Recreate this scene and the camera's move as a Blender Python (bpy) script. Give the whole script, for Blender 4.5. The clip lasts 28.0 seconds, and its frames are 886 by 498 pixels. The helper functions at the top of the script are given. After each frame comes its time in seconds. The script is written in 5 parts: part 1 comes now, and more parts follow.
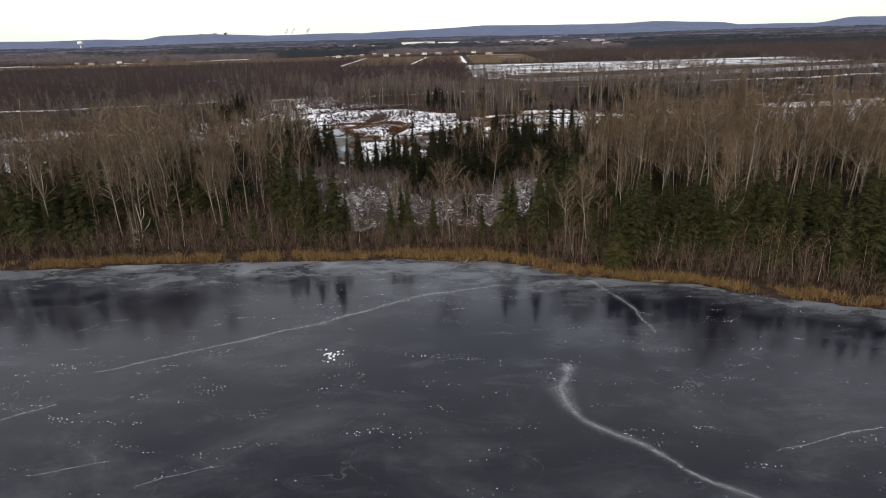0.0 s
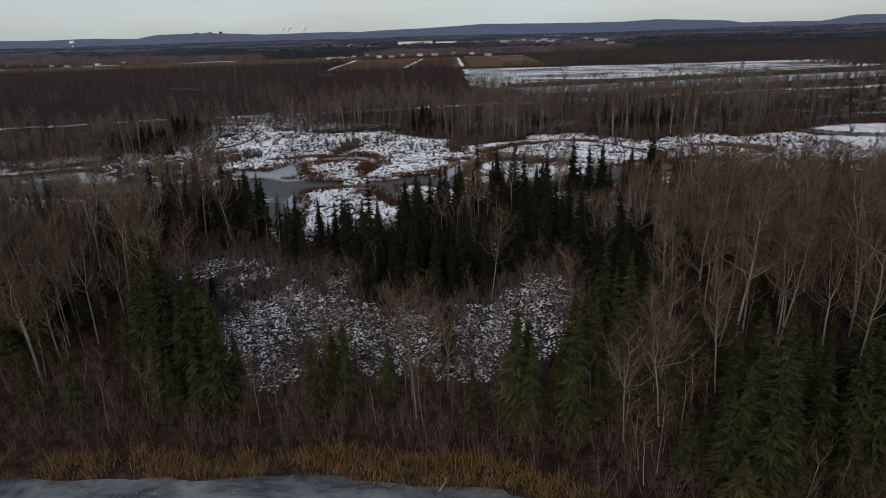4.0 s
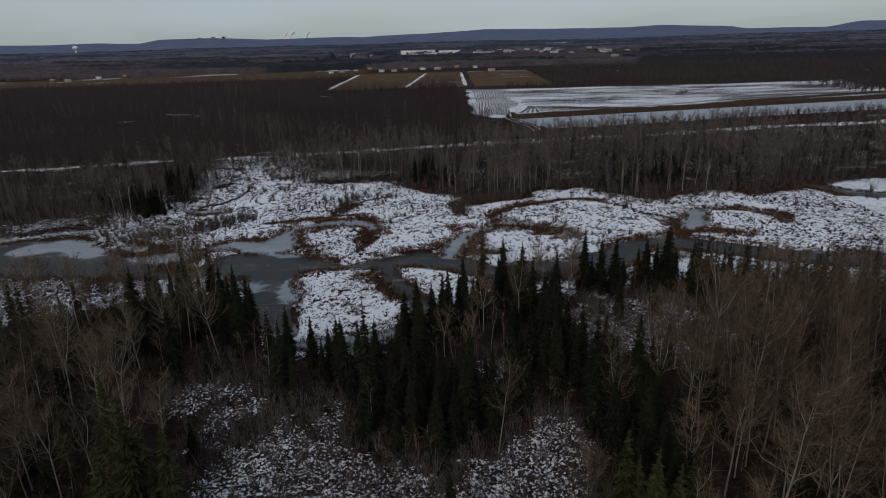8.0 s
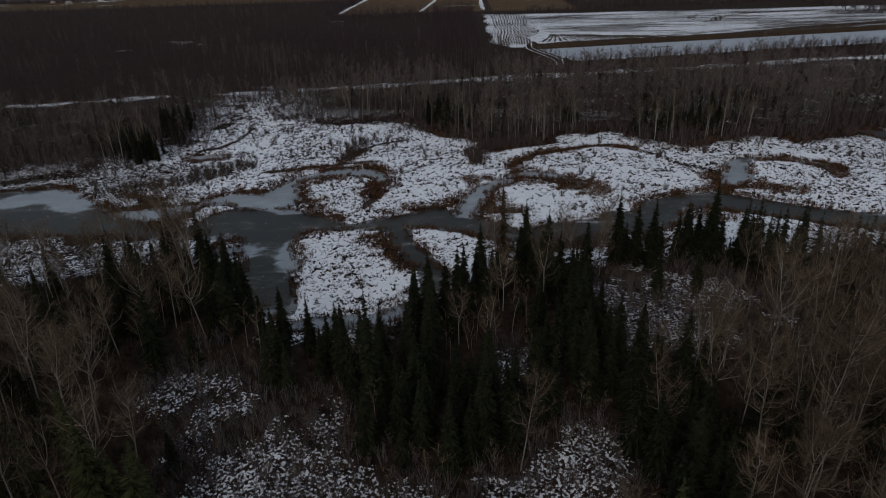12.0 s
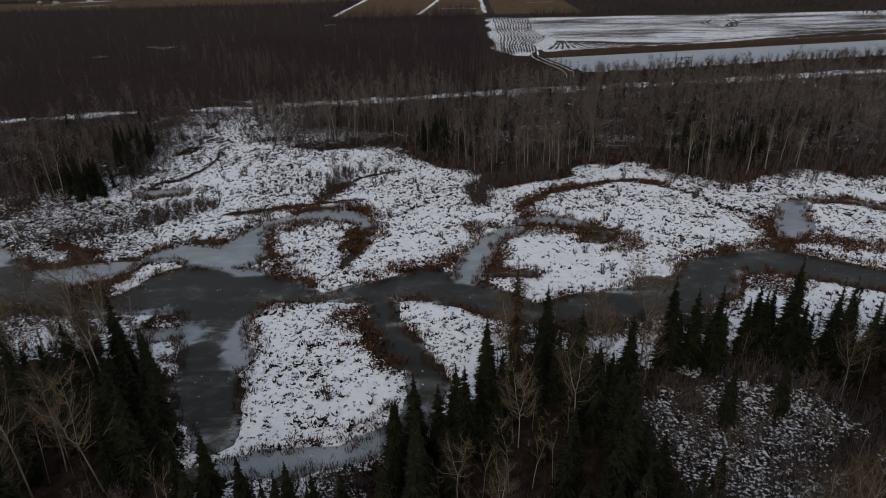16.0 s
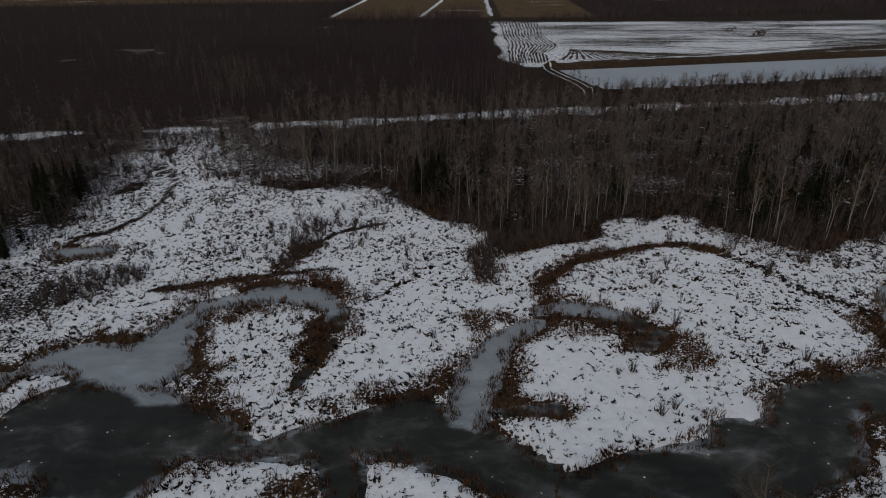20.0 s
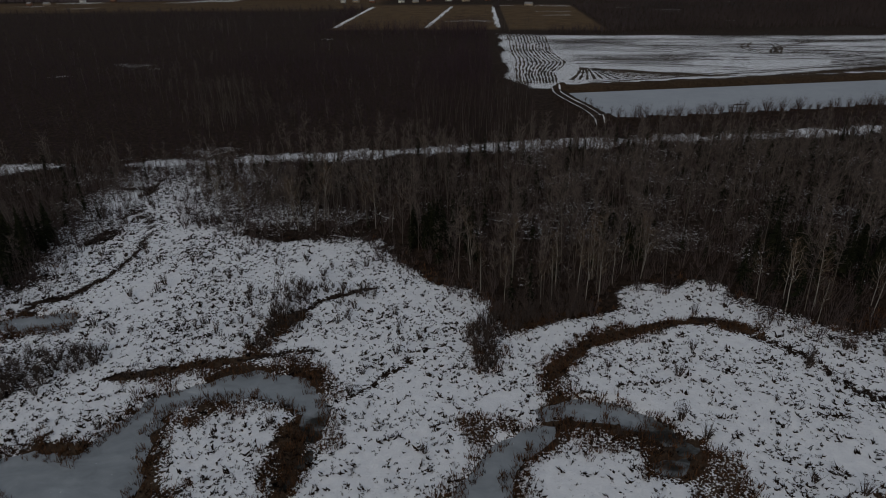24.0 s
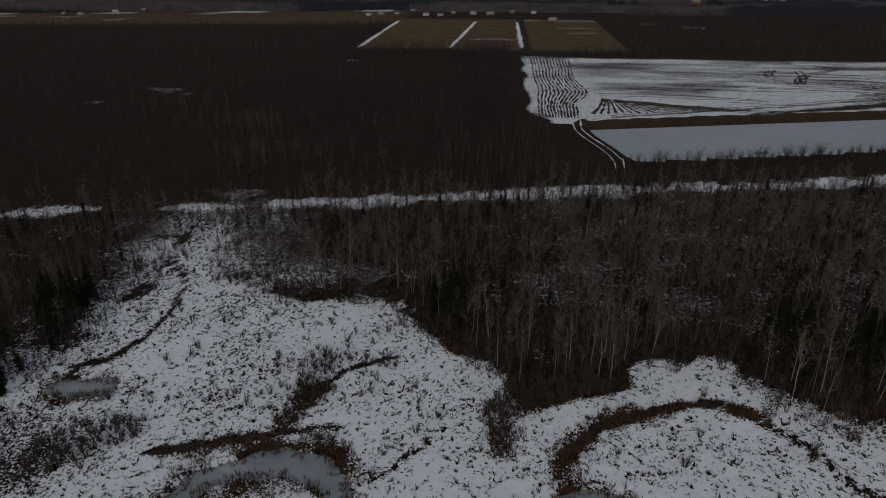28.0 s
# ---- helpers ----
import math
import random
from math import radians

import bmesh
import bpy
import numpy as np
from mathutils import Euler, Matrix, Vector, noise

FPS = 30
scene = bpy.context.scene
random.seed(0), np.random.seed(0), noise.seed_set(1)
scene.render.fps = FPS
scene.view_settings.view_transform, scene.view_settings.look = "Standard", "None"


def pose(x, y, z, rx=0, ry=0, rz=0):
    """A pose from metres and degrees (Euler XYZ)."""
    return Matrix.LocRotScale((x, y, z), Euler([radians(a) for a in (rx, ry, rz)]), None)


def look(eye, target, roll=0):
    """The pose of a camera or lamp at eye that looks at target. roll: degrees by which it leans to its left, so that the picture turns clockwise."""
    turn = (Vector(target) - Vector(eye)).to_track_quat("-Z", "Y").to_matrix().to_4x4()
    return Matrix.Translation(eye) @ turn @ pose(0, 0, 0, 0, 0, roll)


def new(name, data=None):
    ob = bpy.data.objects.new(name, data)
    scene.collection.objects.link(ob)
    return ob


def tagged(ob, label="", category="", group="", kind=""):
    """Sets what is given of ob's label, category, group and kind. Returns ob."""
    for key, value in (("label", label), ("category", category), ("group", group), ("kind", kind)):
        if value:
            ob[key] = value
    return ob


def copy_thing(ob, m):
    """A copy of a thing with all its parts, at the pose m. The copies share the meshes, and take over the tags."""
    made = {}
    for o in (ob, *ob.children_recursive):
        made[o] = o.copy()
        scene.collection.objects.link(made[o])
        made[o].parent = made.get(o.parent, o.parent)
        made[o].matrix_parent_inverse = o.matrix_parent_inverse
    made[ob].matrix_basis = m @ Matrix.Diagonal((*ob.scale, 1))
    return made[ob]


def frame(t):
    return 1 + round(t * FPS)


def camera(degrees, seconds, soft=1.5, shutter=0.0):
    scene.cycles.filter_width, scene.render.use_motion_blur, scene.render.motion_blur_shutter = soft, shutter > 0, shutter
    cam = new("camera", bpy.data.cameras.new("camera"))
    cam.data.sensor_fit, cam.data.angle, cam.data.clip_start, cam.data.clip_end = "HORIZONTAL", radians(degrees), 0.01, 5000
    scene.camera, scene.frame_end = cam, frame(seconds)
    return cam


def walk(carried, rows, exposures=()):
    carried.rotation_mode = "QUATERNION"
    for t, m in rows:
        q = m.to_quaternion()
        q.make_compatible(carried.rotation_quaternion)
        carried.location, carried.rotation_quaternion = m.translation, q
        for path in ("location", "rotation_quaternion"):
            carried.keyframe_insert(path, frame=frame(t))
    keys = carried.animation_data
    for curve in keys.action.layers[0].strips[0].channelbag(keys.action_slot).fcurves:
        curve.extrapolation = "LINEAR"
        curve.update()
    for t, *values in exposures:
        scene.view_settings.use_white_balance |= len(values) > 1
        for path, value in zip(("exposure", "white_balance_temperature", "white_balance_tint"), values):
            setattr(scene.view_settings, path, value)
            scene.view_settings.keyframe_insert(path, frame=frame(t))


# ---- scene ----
cam = camera(69.8, 28.0, soft=1.0)
METRES, EYE, TILT, LEAN, TURN = 200.0, 33.0, -18.8, 1.5, 0.0
ROWS = [
    (0.0, 0.0, 0.0, 0.0, 0.0, 0.0, -0.0),
    (0.5, 0.0029, 0.0381, 0.0135, 0.05, -0.03, 0.05),
    (1.0, 0.0058, 0.0738, 0.0259, 0.09, -0.06, 0.06),
    (1.5, 0.0089, 0.1096, 0.0378, 0.11, -0.1, 0.06),
    (2.0, 0.012, 0.1452, 0.0499, 0.13, -0.13, 0.1),
    (2.5, 0.015, 0.18, 0.0631, 0.13, -0.18, 0.11),
    (4.5, 0.0219, 0.2813, 0.1186, -0.07, -0.11, 0.08),
    (5.0, 0.0226, 0.2981, 0.1356, -0.09, -0.01, 0.09),
    (5.5, 0.0227, 0.3071, 0.1504, -0.15, 0.04, 0.09),
    (6.0, 0.0223, 0.3104, 0.1622, -0.23, 0.1, 0.07),
    (6.5, 0.0218, 0.3097, 0.1719, -0.27, 0.11, 0.04),
    (7.0, 0.0212, 0.3069, 0.1809, -0.19, 0.1, 0.0),
    (7.5, 0.021, 0.3042, 0.1901, 0.03, 0.06, -0.05),
    (8.0, 0.0208, 0.3019, 0.199, 0.19, 0.05, -0.09),
    (8.5, 0.0205, 0.3011, 0.2058, 0.3, -0.03, -0.11),
    (9.0, 0.0205, 0.3042, 0.2109, 0.38, -0.07, -0.11),
    (9.5, 0.0207, 0.3106, 0.2142, 0.44, -0.12, -0.1),
    (10.0, 0.0206, 0.3197, 0.2172, 0.5, -0.16, -0.11),
    (10.2, 0.0208, 0.3243, 0.2188, 0.612, -0.12, -0.142),
    (10.3, 0.0208, 0.3267, 0.2196, 0.668, 0.06, -0.158),
    (10.4, 0.0209, 0.329, 0.2204, 0.724, 0.5, -0.174),
    (10.5, 0.021, 0.3313, 0.2212, 0.78, 0.94, -0.19),
    (10.6, 0.021, 0.3337, 0.2217, 0.856, 1.6, -0.222),
    (10.7, 0.021, 0.3361, 0.2223, 0.932, 2.2, -0.254),
    (10.8, 0.0211, 0.3386, 0.2228, 1.008, 2.82, -0.286),
    (10.9, 0.0211, 0.341, 0.2234, 1.084, 3.24, -0.318),
    (11.0, 0.0211, 0.3434, 0.2239, 1.16, 3.33, -0.35),
    (11.1, 0.0209, 0.3461, 0.2241, 1.206, 3.27, -0.372),
    (11.2, 0.0207, 0.3488, 0.2243, 1.252, 2.9, -0.394),
    (11.3, 0.0204, 0.3515, 0.2245, 1.298, 1.13, -0.416),
    (11.4, 0.0202, 0.3542, 0.2247, 1.344, -1.15, -0.438),
    (11.5, 0.02, 0.3569, 0.2249, 1.39, -3.48, -0.46),
    (11.6, 0.0199, 0.3601, 0.2261, 1.4085, -5.1, -0.47),
    (11.7, 0.0198, 0.3632, 0.2273, 1.427, -5.95, -0.48),
    (11.8, 0.0196, 0.3664, 0.2285, 1.4455, -6.28, -0.49),
    (12.0, 0.0194, 0.3728, 0.231, 1.4825, -6.4, -0.51),
    (13.5, 0.0175, 0.4203, 0.2492, 1.76, -6.4, -0.66),
    (14.0, 0.0175, 0.4384, 0.2552, 1.74, -6.4, -0.65),
    (14.5, 0.0175, 0.4569, 0.2611, 1.66, -6.39, -0.63),
    (15.0, 0.0177, 0.4761, 0.2672, 1.57, -6.4, -0.65),
    (15.5, 0.0181, 0.4945, 0.2731, 1.51, -6.39, -0.7),
    (16.0, 0.0186, 0.5147, 0.2798, 1.46, -6.4, -0.75),
    (16.5, 0.0189, 0.5359, 0.2862, 1.4, -6.41, -0.85),
    (17.0, 0.0192, 0.5571, 0.2934, 1.36, -6.42, -0.95),
    (17.5, 0.0192, 0.5795, 0.3001, 1.33, -6.44, -1.03),
    (18.0, 0.0195, 0.6018, 0.3074, 1.38, -6.44, -1.11),
    (18.5, 0.0189, 0.6246, 0.315, 1.39, -6.43, -1.26),
    (19.0, 0.0188, 0.6473, 0.323, 1.46, -6.47, -1.38),
    (19.5, 0.0187, 0.6701, 0.3309, 1.56, -6.48, -1.51),
    (20.0, 0.0187, 0.6927, 0.3389, 1.67, -6.5, -1.58),
    (20.5, 0.0187, 0.7151, 0.347, 1.78, -6.5, -1.63),
    (21.0, 0.0191, 0.7369, 0.355, 1.89, -6.46, -1.67),
    (21.5, 0.0197, 0.756, 0.3628, 2.0, -6.43, -1.76),
    (23.5, 0.0229, 0.7682, 0.3851, 2.26, -6.36, -1.95),
    (24.0, 0.0224, 0.7663, 0.3938, 2.25, -6.35, -2.01),
    (24.5, 0.0222, 0.7647, 0.403, 2.26, -6.33, -2.07),
    (25.0, 0.0219, 0.763, 0.4122, 2.25, -6.31, -2.1),
    (25.5, 0.0215, 0.7613, 0.4217, 2.26, -6.3, -2.15),
    (26.0, 0.0212, 0.7593, 0.4312, 2.28, -6.3, -2.18),
    (26.1, 0.0209, 0.7587, 0.4331, 2.4, -6.3092, -2.2301),
    (26.2, 0.0206, 0.7581, 0.435, 2.47, -6.3145, -2.2594),
    (26.3, 0.0203, 0.7574, 0.437, 2.72, -6.3336, -2.3638),
    (26.4, 0.02, 0.7568, 0.4389, 3.14, -6.3658, -2.5392),
    (26.5, 0.0203, 0.7562, 0.4408, 3.52, -6.39, -2.7),
    (26.6, 0.0198, 0.7556, 0.4426, 3.8, -6.4162, -2.8148),
    (26.7, 0.02, 0.7551, 0.4444, 3.92, -6.4254, -2.8649),
    (26.8, 0.0201, 0.7545, 0.4463, 3.97, -6.4292, -2.8858),
    (27.0, 0.0204, 0.7534, 0.4499, 3.98, -6.43, -2.89),
    (27.5, 0.0197, 0.7502, 0.4589, 4.04, -6.42, -2.95),
    (28.0, 0.0193, 0.747, 0.4675, 4.12, -6.4, -3.0),
]
EXPOSURES = [(0.0, 0.95, 7900, 10), (1.0, 0.68, 7700, 10), (2.5, 0.17, 7600, 9), (5.0, -0.1, 7100, 10), (8.0, -0.45, 6900, 9), (10.0, -0.6, 6850, 8), (11.5, -0.72, 6900, 8), (14.0, -0.3, 7400, 9),
             (16.0, -0.33, 7400, 9), (18.0, -0.5, 7450, 8), (21.0, -0.88, 7450, 8), (25.0, -1.12, 7450, 8), (28.0, -1.08, 7450, 8)]
walk(cam, [(t, pose(0, 0, EYE, TILT, LEAN, TURN) @ pose(METRES * x, METRES * y, METRES * z, 90 + pitch, roll, yaw)) for t, x, y, z, yaw, pitch, roll in ROWS], EXPOSURES)

# ---- light: an overcast winter sky with a low veiled sun ----
SUN_EL, SUN_AZ = radians(28), radians(200)


def make_world():
    w = bpy.data.worlds.new("sky")
    scene.world = w
    w.use_nodes = True
    nt = w.node_tree
    nt.nodes.clear()
    out = nt.nodes.new("ShaderNodeOutputWorld")
    bg = nt.nodes.new("ShaderNodeBackground")
    sky = nt.nodes.new("ShaderNodeTexSky")
    sky.sky_type, sky.sun_disc, sky.sun_elevation, sky.sun_rotation = "NISHITA", False, SUN_EL, SUN_AZ
    sky.air_density, sky.dust_density, sky.ozone_density = 1.0, 2.0, 1.0
    co = nt.nodes.new("ShaderNodeTexCoord")
    mp = nt.nodes.new("ShaderNodeMapping")
    mp.inputs["Scale"].default_value = (1.3, 1.3, 8.0)
    nz = nt.nodes.new("ShaderNodeTexNoise")
    nz.inputs["Scale"].default_value, nz.inputs["Detail"].default_value = 1.1, 6.0
    ramp = nt.nodes.new("ShaderNodeMapRange")
    ramp.inputs["From Min"].default_value, ramp.inputs["From Max"].default_value = 0.36, 0.62
    ramp.inputs["To Min"].default_value, ramp.inputs["To Max"].default_value = 0.45, 0.85
    mix = nt.nodes.new("ShaderNodeMix")
    mix.data_type = "RGBA"
    # the cloud sheet: paler and warmer low down, blue-grey higher up
    axis = nt.nodes.new("ShaderNodeSeparateXYZ")
    rise = nt.nodes.new("ShaderNodeValToRGB")
    stops = rise.color_ramp.elements
    for place, tone in ((0.0, (0.530, 0.630, 0.695, 1)), (0.07, (0.460, 0.590, 0.755, 1)), (0.35, (0.600, 0.680, 0.835, 1))):
        e = stops[0] if place == 0.0 else stops.new(place)
        e.position, e.color = place, tone
    stops.remove(stops[-1])
    cloud = nt.nodes.new("ShaderNodeVectorMath")
    cloud.operation = "SCALE"
    cloud.inputs["Scale"].default_value = 8.0
    nt.links.new(co.outputs["Generated"], axis.inputs[0])
    nt.links.new(axis.outputs["Z"], rise.inputs["Fac"])
    nt.links.new(rise.outputs["Color"], cloud.inputs[0])
    nt.links.new(cloud.outputs[0], mix.inputs[7])
    nt.links.new(co.outputs["Generated"], mp.inputs["Vector"])
    nt.links.new(mp.outputs["Vector"], nz.inputs["Vector"])
    nt.links.new(nz.outputs["Fac"], ramp.inputs["Value"])
    nt.links.new(ramp.outputs["Result"], mix.inputs[0])
    nt.links.new(sky.outputs["Color"], mix.inputs[6])
    nt.links.new(mix.outputs[2], bg.inputs["Color"])
    bg.inputs["Strength"].default_value = 0.135
    nt.links.new(bg.outputs["Background"], out.inputs["Surface"])


make_world()
sun = new("sun", bpy.data.lights.new("sun", "SUN"))
sun.data.energy, sun.data.angle, sun.data.color = 0.8, radians(14), (1.0, 0.94, 0.86)
sun.matrix_world = look((0, 0, 0), (-math.sin(SUN_AZ) * math.cos(SUN_EL), -math.cos(SUN_AZ) * math.cos(SUN_EL), -math.sin(SUN_EL)))


# ---- materials ----
def nodes_of(name):
    m = bpy.data.materials.new(name)
    m.use_nodes = True
    nt = m.node_tree
    return m, nt, nt.nodes["Principled BSDF"]


def add(nt, kind, **values):
    n = nt.nodes.new(kind)
    for k, v in values.items():
        n.inputs[k].default_value = v
    return n


def ramp_of(nt, source, stops):
    r = nt.nodes.new("ShaderNodeValToRGB")
    e = r.color_ramp.elements
    while len(e) < len(stops):
        e.new(0.5)
    for el, (p, c) in zip(e, stops):
        el.position, el.color = p, (*c, 1)
    nt.links.new(source, r.inputs["Fac"])
    return r.outputs["Color"]


def mixed(nt, fac, a, b):
    n = nt.nodes.new("ShaderNodeMix")
    n.data_type = "RGBA"
    for i, v in ((0, fac), (6, a), (7, b)):
        if hasattr(v, "is_linked"):
            nt.links.new(v, n.inputs[i])
        elif i == 0:
            n.inputs[0].default_value = v
        else:
            n.inputs[i].default_value = (*v, 1)
    return n.outputs[2]


def arith(nt, op, a, b, clamp=False):
    n = nt.nodes.new("ShaderNodeMath")
    n.operation, n.use_clamp = op, clamp
    for i, v in ((0, a), (1, b)):
        if hasattr(v, "is_linked"):
            nt.links.new(v, n.inputs[i])
        else:
            n.inputs[i].default_value = v
    return n.outputs[0]


def step_of(nt, value, low, high):
    n = nt.nodes.new("ShaderNodeMapRange")
    n.interpolation_type = "SMOOTHSTEP"
    nt.links.new(value, n.inputs["Value"])
    n.inputs["From Min"].default_value, n.inputs["From Max"].default_value = low, high
    return n.outputs["Result"]


def noise_of(nt, scale, detail=4.0, rough=0.55, stretch=(1, 1, 1), distort=0.0):
    g = nt.nodes.new("ShaderNodeNewGeometry")
    mp = nt.nodes.new("ShaderNodeMapping")
    mp.inputs["Scale"].default_value = stretch
    n = add(nt, "ShaderNodeTexNoise", Scale=scale, Detail=detail, Roughness=rough, Distortion=distort)
    nt.links.new(g.outputs["Position"], mp.inputs["Vector"])
    nt.links.new(mp.outputs["Vector"], n.inputs["Vector"])
    return n.outputs["Fac"]


def bumped(nt, bsdf, source, strength, distance):
    b = add(nt, "ShaderNodeBump", Strength=strength, Distance=distance)
    nt.links.new(source, b.inputs["Height"])
    nt.links.new(b.outputs["Normal"], bsdf.inputs["Normal"])


def plain_mat(name, dark, light, scale=2.0, rough=0.95, island=True, metal=0.0, spec=0.04):
    """Two tones by noise at two scales, and a tone of its own for every separate piece."""
    m, nt, b = nodes_of(name)
    n = arith(nt, "ADD", arith(nt, "MULTIPLY", noise_of(nt, scale), 0.6), arith(nt, "MULTIPLY", noise_of(nt, scale * 9.0), 0.4))
    if island:
        g = nt.nodes.new("ShaderNodeNewGeometry")
        n = arith(nt, "ADD", arith(nt, "MULTIPLY", n, 0.55), arith(nt, "MULTIPLY", g.outputs["Random Per Island"], 0.45))
    o = nt.nodes.new("ShaderNodeObjectInfo")
    n = arith(nt, "ADD", n, arith(nt, "MULTIPLY", arith(nt, "SUBTRACT", o.outputs["Random"], 0.5), 0.2))
    nt.links.new(ramp_of(nt, n, [(0.25, dark), (0.75, light)]), b.inputs["Base Color"])
    b.inputs["Roughness"].default_value, b.inputs["Metallic"].default_value = rough, metal
    b.inputs["Specular IOR Level"].default_value = spec
    return m


SNOW = (0.78, 0.80, 0.84)


def ground_mat():
    """Ground by the cover laid on it: snow, rusty sedge, tan field; bare leaf litter elsewhere."""
    m, nt, b = nodes_of("ground")
    at = nt.nodes.new("ShaderNodeAttribute")
    at.attribute_name = "cover"
    sep = nt.nodes.new("ShaderNodeSeparateColor")
    nt.links.new(at.outputs["Color"], sep.inputs["Color"])
    big, mid, fine = noise_of(nt, 0.09), noise_of(nt, 0.75, 5.0, 0.6), noise_of(nt, 2.6, 4.0, 0.6)
    litter = ramp_of(nt, mid, [(0.3, (0.012, 0.008, 0.0065)), (0.55, (0.031, 0.021, 0.0165)), (0.8, (0.066, 0.045, 0.034))])
    sedge = ramp_of(nt, arith(nt, "ADD", arith(nt, "MULTIPLY", big, 0.5), arith(nt, "MULTIPLY", fine, 0.5)),
                    [(0.32, (0.018, 0.012, 0.0095)), (0.5, (0.050, 0.033, 0.023)), (0.72, (0.12, 0.083, 0.056))])
    tan = ramp_of(nt, arith(nt, "ADD", arith(nt, "MULTIPLY", big, 0.6), arith(nt, "MULTIPLY", mid, 0.4)),
                  [(0.3, (0.056, 0.036, 0.020)), (0.7, (0.125, 0.082, 0.046))])
    col = mixed(nt, step_of(nt, arith(nt, "ADD", sep.outputs["Green"], arith(nt, "MULTIPLY", arith(nt, "SUBTRACT", mid, 0.5), 1.3)), 0.35, 0.65), litter, sedge)
    col = mixed(nt, sep.outputs["Blue"], col, tan)
    n = arith(nt, "ADD", arith(nt, "MULTIPLY", arith(nt, "SUBTRACT", mid, 0.5), 0.8), arith(nt, "MULTIPLY", arith(nt, "SUBTRACT", fine, 0.5), 2.3))
    n = arith(nt, "MULTIPLY", n, step_of(nt, sep.outputs["Red"], 0.02, 0.35))
    snow = step_of(nt, arith(nt, "ADD", sep.outputs["Red"], n), 0.46, 0.56)
    white = ramp_of(nt, mid, [(0.3, (0.66, 0.68, 0.73)), (0.7, SNOW)])
    nt.links.new(mixed(nt, snow, col, white), b.inputs["Base Color"])
    b.inputs["Roughness"].default_value, b.inputs["Specular IOR Level"].default_value = 0.95, 0.03
    bumped(nt, b, arith(nt, "ADD", fine, arith(nt, "MULTIPLY", mid, 2.0)), 0.7, 0.18)
    return m


def lake_mat():
    """Black lake ice: thin frost in drifting sheets, healed cracks, specks of blown snow."""
    m, nt, b = nodes_of("lake_ice")
    sheets = noise_of(nt, 0.06, 6.0, 0.62, (0.8, 1.2, 1), 0.5)
    wisps = noise_of(nt, 0.22, 7.0, 0.7, (0.6, 1.2, 1), 0.4)
    at = nt.nodes.new("ShaderNodeAttribute")
    at.attribute_name = "frost"
    frost = arith(nt, "ADD", arith(nt, "MULTIPLY", step_of(nt, sheets, 0.42, 0.75), 0.5), arith(nt, "MULTIPLY", step_of(nt, wisps, 0.5, 0.8), 0.4))
    frost = arith(nt, "ADD", arith(nt, "MULTIPLY", frost, 0.22), arith(nt, "MULTIPLY", at.outputs["Fac"], arith(nt, "ADD", arith(nt, "MULTIPLY", step_of(nt, wisps, 0.34, 0.74), 1.0), 0.12)), True)
    g = nt.nodes.new("ShaderNodeNewGeometry")
    v = add(nt, "ShaderNodeTexVoronoi", Scale=2.6)
    nt.links.new(g.outputs["Position"], v.inputs["Vector"])
    gate = step_of(nt, noise_of(nt, 0.3, 5.0, 0.65, (0.5, 1.9, 1)), 0.56, 0.66)
    specks = arith(nt, "MULTIPLY", arith(nt, "SUBTRACT", 1.0, step_of(nt, v.outputs["Distance"], 0.10, 0.22)), gate)
    lines = add(nt, "ShaderNodeTexVoronoi", Scale=0.075)
    lines.feature = "DISTANCE_TO_EDGE"
    warp = nt.nodes.new("ShaderNodeVectorMath")
    wn = add(nt, "ShaderNodeTexNoise", Scale=0.2, Detail=4.0)
    nt.links.new(g.outputs["Position"], wn.inputs["Vector"])
    sc = nt.nodes.new("ShaderNodeVectorMath")
    sc.operation = "SCALE"
    sc.inputs["Scale"].default_value = 9.0
    nt.links.new(wn.outputs["Color"], sc.inputs[0])
    nt.links.new(g.outputs["Position"], warp.inputs[0])
    nt.links.new(sc.outputs[0], warp.inputs[1])
    nt.links.new(warp.outputs[0], lines.inputs["Vector"])
    hair = arith(nt, "MULTIPLY", arith(nt, "SUBTRACT", 1.0, step_of(nt, lines.outputs["Distance"], 0.002, 0.008)), step_of(nt, noise_of(nt, 0.13), 0.5, 0.7))
    # Clear ice is tinted bluish purple for the sheen of the reflected sky.
    col = mixed(nt, frost, (0.0050, 0.0050, 0.0095), (0.25, 0.275, 0.30))
    col = mixed(nt, arith(nt, "MULTIPLY", hair, 0.06), col, (0.5, 0.52, 0.55))
    col = mixed(nt, specks, col, (0.75, 0.77, 0.8))
    nt.links.new(col, b.inputs["Base Color"])
    nt.links.new(arith(nt, "ADD", 0.12, arith(nt, "MULTIPLY", frost, 0.7)), b.inputs["Roughness"])
    b.inputs["IOR"].default_value, b.inputs["Specular IOR Level"].default_value = 1.31, 0.3
    bumped(nt, b, wisps, 0.05, 0.02)
    return m


def canopy_mat(name, dark, light, pine):
    """Woods seen from far over them: bare crowns in two tones, with darker stands of conifers."""
    m, nt, b = nodes_of(name)
    at = nt.nodes.new("ShaderNodeAttribute")
    at.attribute_name = "pines"
    n = arith(nt, "ADD", arith(nt, "MULTIPLY", noise_of(nt, 0.012, 5.0, 0.6, (1, 1.6, 1)), 0.6), arith(nt, "MULTIPLY", noise_of(nt, 0.12, 4.0, 0.6), 0.4))
    nt.links.new(mixed(nt, at.outputs["Fac"], ramp_of(nt, n, [(0.34, dark), (0.66, light)]), pine), b.inputs["Base Color"])
    b.inputs["Roughness"].default_value, b.inputs["Specular IOR Level"].default_value = 0.95, 0.04
    return m


